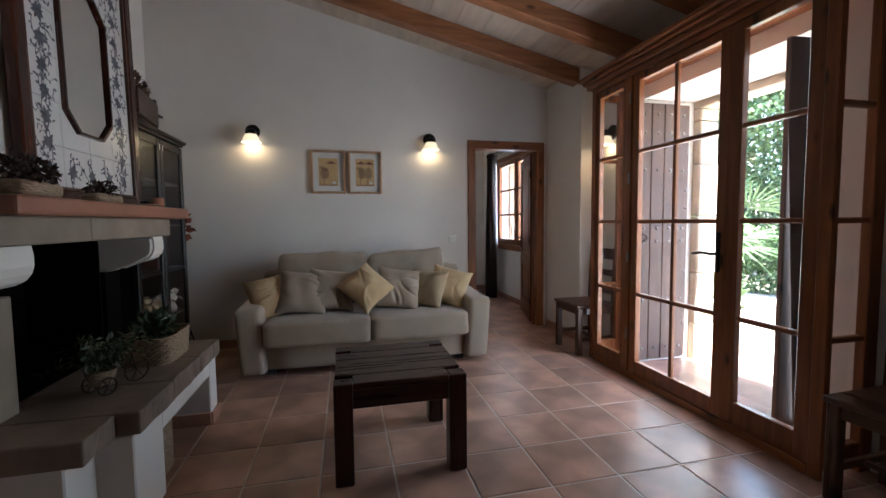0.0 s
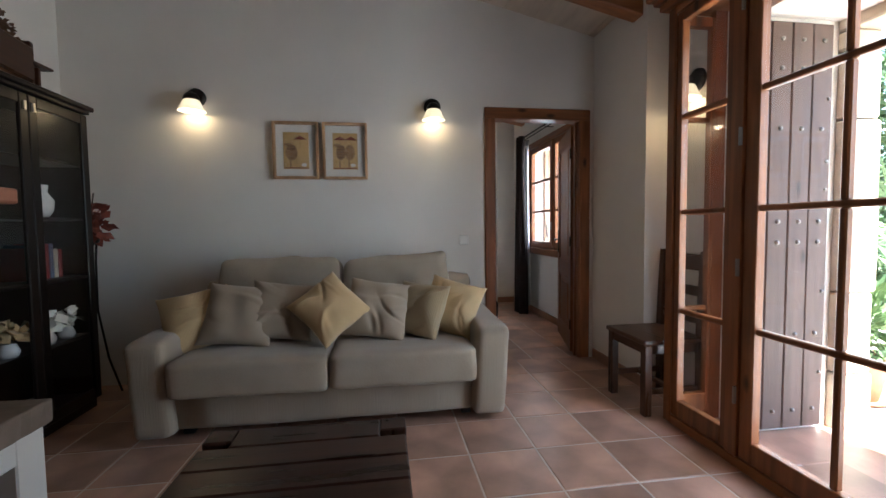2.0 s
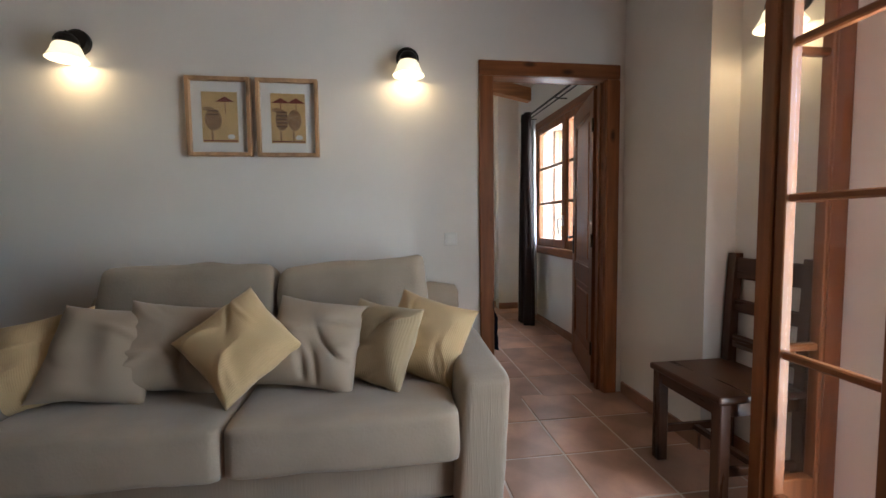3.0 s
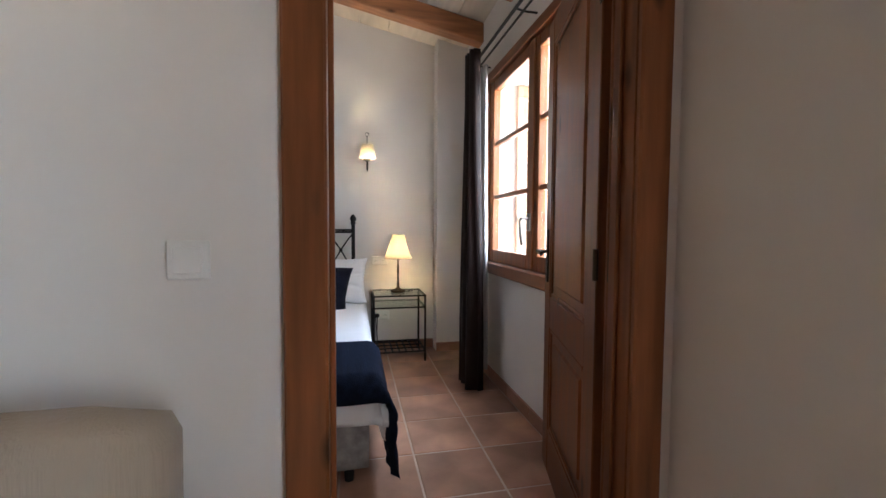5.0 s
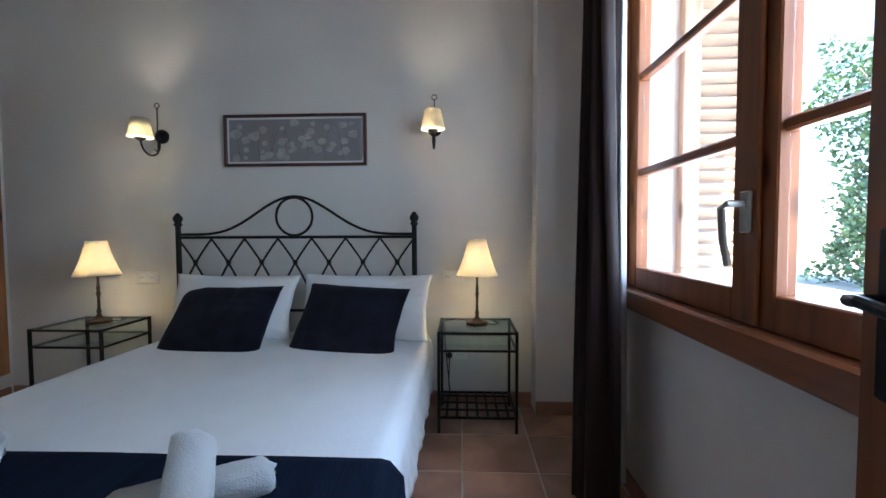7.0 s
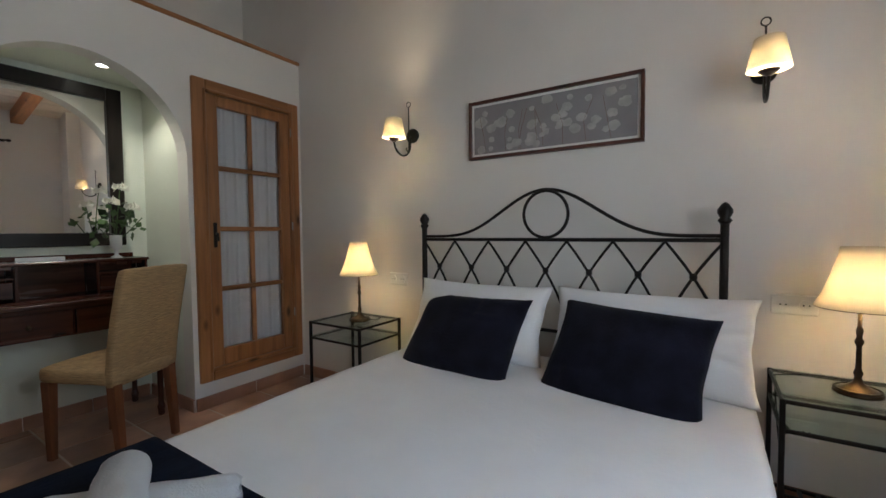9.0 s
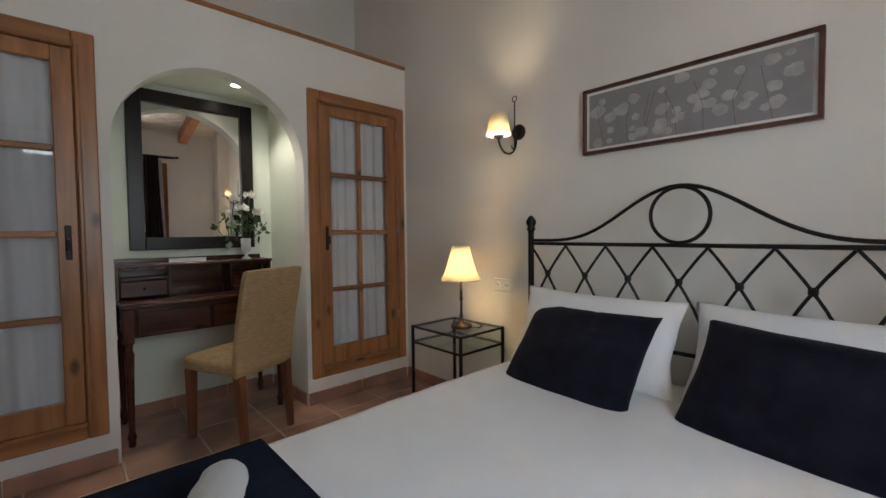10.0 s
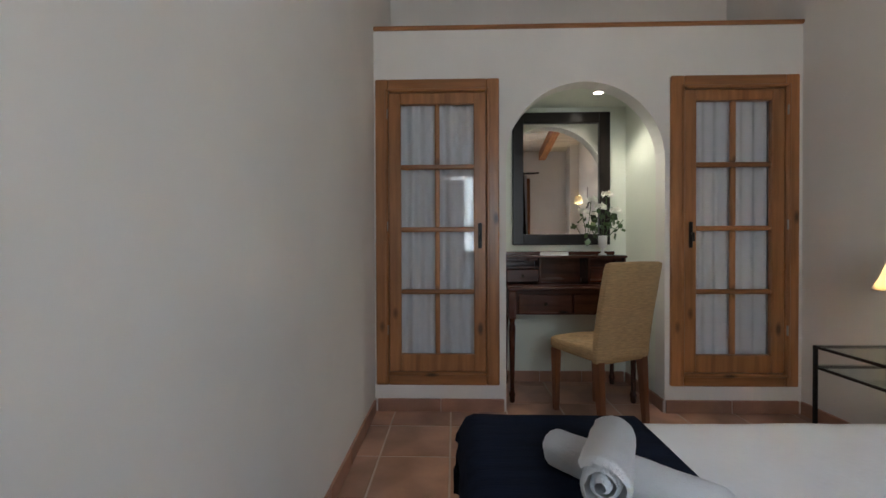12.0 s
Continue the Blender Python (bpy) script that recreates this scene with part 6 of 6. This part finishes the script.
# ---- outside ----
bm = bmesh.new()
bm.faces.new([bm.verts.new(p) for p in ((-400, -400, -0.14), (400, -400, -0.14), (400, 400, -0.14), (-400, 400, -0.14))])
structure("ground", bm, GRASS, "dry pale garden ground", "ground")
bm = box(3.20, 7.4, -3.0, 9.0, -0.13, -0.045)
terrace = structure("pavement", bm, PAVE, "pale sunlit terrace paving", "pavement")
for i in range(7):
    for j in range(9):
        part("paving_slab", box(3.42 + i * 0.56, 3.42 + i * 0.56 + 0.55, 0.3 + j * 0.6, 0.3 + j * 0.6 + 0.59, -0.05, -0.03, 0.004), PAVE, terrace)
part("doorstep", box(2.69, 3.42, 1.75, 3.08, -0.03, -0.001, 0.004), TILE, terrace, "terracotta doorstep")

surround = thing("stone_surround", "weathered limestone door surround on the terrace", "door surround", (3.20, 2.415, 0), kind="structure")
rnd = random.Random(11)
for s in (-1, 1):
    z = -0.04
    k = 0
    while z < 2.15:
        h = rnd.uniform(0.34, 0.50)
        h = min(h, 2.178 - z)
        d = rnd.uniform(-0.012, 0.012)
        part("jamb_stone", box(0.001, 0.20 + d, s * 0.665 - (0.16 if s < 0 else 0.075), s * 0.665 + (0.075 if s < 0 else 0.16), z + 0.003, z + h - 0.003, 0.012), OUTST, surround)
        z += h
for k in range(3):
    part("lintel_stone", box(0.001, 0.20, -0.85 + k * 0.567, -0.85 + k * 0.567 + 0.56, 2.18, 2.28, 0.010), OUTST, surround)


def leaf_wall(name, label, category, x, y0, y1, depth, h, count, leaf, material, seed):
    rnd = random.Random(seed)
    bm = bmesh.new()
    for _ in range(count):
        y, z = rnd.uniform(y0, y1), h * rnd.random() ** 0.9
        bul = 0.5 * noise.noise(Vector((y * 0.9, z * 0.9, seed))) + 0.25 * noise.noise(Vector((y * 2.7, z * 2.7, seed)))
        xx = x - bul * depth + rnd.random() ** 2 * depth
        if z > h * (0.86 + 0.14 * noise.noise(Vector((y * 1.4, 0, seed)))):
            continue
        out = Vector((rnd.uniform(-1, 0.2), rnd.uniform(-1, 1), rnd.uniform(-0.6, 0.9))).normalized()
        side = out.orthogonal()
        side.rotate(Matrix.Rotation(rnd.uniform(0, 6.28), 3, out))
        p = Vector((xx, y, z - 0.14))
        ln = leaf * rnd.uniform(0.6, 1.5)
        bm.faces.new([bm.verts.new(q) for q in (p, p + out * ln * 0.5 + side * ln * 0.28, p + out * ln, p + out * ln * 0.5 - side * ln * 0.28)])
    root = thing(name, label, category, (0, 0, 0), kind="stuff")
    part("leaves", bm, material, root)
    return root


leaf_wall("hedge", "dense clipped green hedge along the garden", "hedge", 7.0, 1.5, 10.0, 0.5, 1.35, 36000, 0.06, LEAF, 3)
leaf_wall("tree_belt", "sunlit green trees behind the hedge", "trees", 10.6, 0.0, 15.0, 1.6, 6.0, 90000, 0.11, LEAFL, 5)
for y in (2.5, 6.0, 9.5, 13.0):
    root = thing("garden_tree", "slender tree trunk within the green trees", "tree", (11.2, y, -0.14), group="garden trees")
    part("trunk", tube([(0, 0, 0), (0.05, 0.03, 1.5), (-0.05, 0.1, 3.2), (0.1, 0.0, 5.2)], [0.14, 0.11, 0.08, 0.03], 8), BARK, root)
    part("limb", tube([(-0.02, 0.05, 2.4), (-0.6, 0.5, 3.6), (-0.9, 0.9, 4.6)], [0.06, 0.04, 0.02], 6), BARK, root)


def fan_palm(at, h, n, seed, label):
    root = thing("fan_palm", label, "palm", at, group="terrace palms")
    rnd = random.Random(seed)
    part("trunk", tube([(0, 0, 0), (0.03, 0.02, h * 0.5), (0, 0, h)], [0.11, 0.09, 0.07], 10), BARK, root)
    for k in range(n):
        a, el = rnd.uniform(0, 6.28), rnd.uniform(-0.5, 1.2)
        d = Vector((math.cos(a) * math.cos(el), math.sin(a) * math.cos(el), math.sin(el)))
        L = rnd.uniform(0.35, 0.55)
        base = Vector((0, 0, h))
        tip = base + d * L
        bm = tube([base, tip], 0.008, 5)
        side = d.orthogonal()
        side.rotate(Matrix.Rotation(rnd.uniform(0, 3.1), 3, d))
        for i in range(15):
            b = -1.3 + 2.6 * i / 14
            w = (d * math.cos(b) + side * math.sin(b)).normalized()
            ln = rnd.uniform(0.42, 0.58)
            q = w.cross(d.cross(side)).normalized() * 0.014
            e = tip + w * ln - Vector((0, 0, 0.12 * ln))
            bm.faces.new([bm.verts.new(v) for v in (tip, tip + w * ln * 0.5 + q, e, tip + w * ln * 0.5 - q)])
        part("frond", bm, LEAFL, root)
    return root


fan_palm((5.0, 4.35, -0.05), 1.05, 22, 1, "fan palm with stiff pale green fronds on the terrace")
root = thing("potted_shrub", "pale green shrub in a terracotta pot on the terrace", "potted plant", (3.87, 3.44, -0.03))
part("saucer", lathe([(0.17, 0), (0.21, 0.03), (0.20, 0.03), (0.16, 0.01)], 24), TERRA, root, smooth=True)
part("pot", lathe([(0.12, 0.012), (0.17, 0.25), (0.19, 0.27), (0.19, 0.30), (0.16, 0.30), (0.14, 0.2)], 24), TERRA, root, smooth=True)
part("shrub", foliage(bmesh.new(), (0, 0, 0.50), (0.22, 0.22, 0.28), 700, 0.09, 21, -0.3, 0.3), LEAFL, root)


# ---- floor tiles ----
def tile_mesh(s, h=0.006):
    bm = bmesh.new()
    c, k = s / 2, 0.004
    lo = [bm.verts.new((x, y, -h)) for x, y in ((-c, -c), (c, -c), (c, c), (-c, c))]
    e = [bm.verts.new((x, y, -0.0025)) for x, y in ((-c, -c), (c, -c), (c, c), (-c, c))]
    hi = [bm.verts.new((x, y, 0)) for x, y in ((-c + k, -c + k), (c - k, -c + k), (c - k, c - k), (-c + k, c - k))]
    bm.faces.new(hi)
    for i in range(4):
        j = (i + 1) % 4
        bm.faces.new((e[i], e[j], hi[j], hi[i]))
        bm.faces.new((lo[i], lo[j], e[j], e[i]))
    me = bpy.data.meshes.new("floor_tile")
    bm.to_mesh(me)
    bm.free()
    me.materials.append(TILE)
    return me


PITCH = 0.352
TILE_ME = tile_mesh(PITCH - 0.009)
rnd = random.Random(5)
rest = bmesh.new()


def lay(x0, y0, i0, i1, j0, j1, near):
    for i in range(i0, i1):
        for j in range(j0, j1):
            x, y = x0 + i * PITCH + PITCH / 2, y0 + j * PITCH + PITCH / 2
            if near(x, y):
                t = new("floor_tile", TILE_ME)
                t.parent = floor
                t.matrix_basis = pose(x, y, rnd.uniform(-0.001, 0.0008), rnd.uniform(-.12, .12), rnd.uniform(-.12, .12), 90 * rnd.randrange(4))
            else:
                c = PITCH / 2 - 0.0045
                rest.faces.new([rest.verts.new((x + a * c, y + b * c, -0.0008)) for a, b in ((-1, -1), (1, -1), (1, 1), (-1, 1))])


# living room, then bedroom
lay(0.437, 2.06, -6, 7, -13, 7, lambda x, y: 0.6 < y < 4.6 or (-0.7 < x < 2.4 and y > -0.2))
lay(2.35, 5.885, -12, 2, -4, 5, lambda x, y: x > 1.6 or x < 0.2 or y < 5.3)
tagged(part("floor_tile_rest", rest, TILE, floor), kind="stuff")
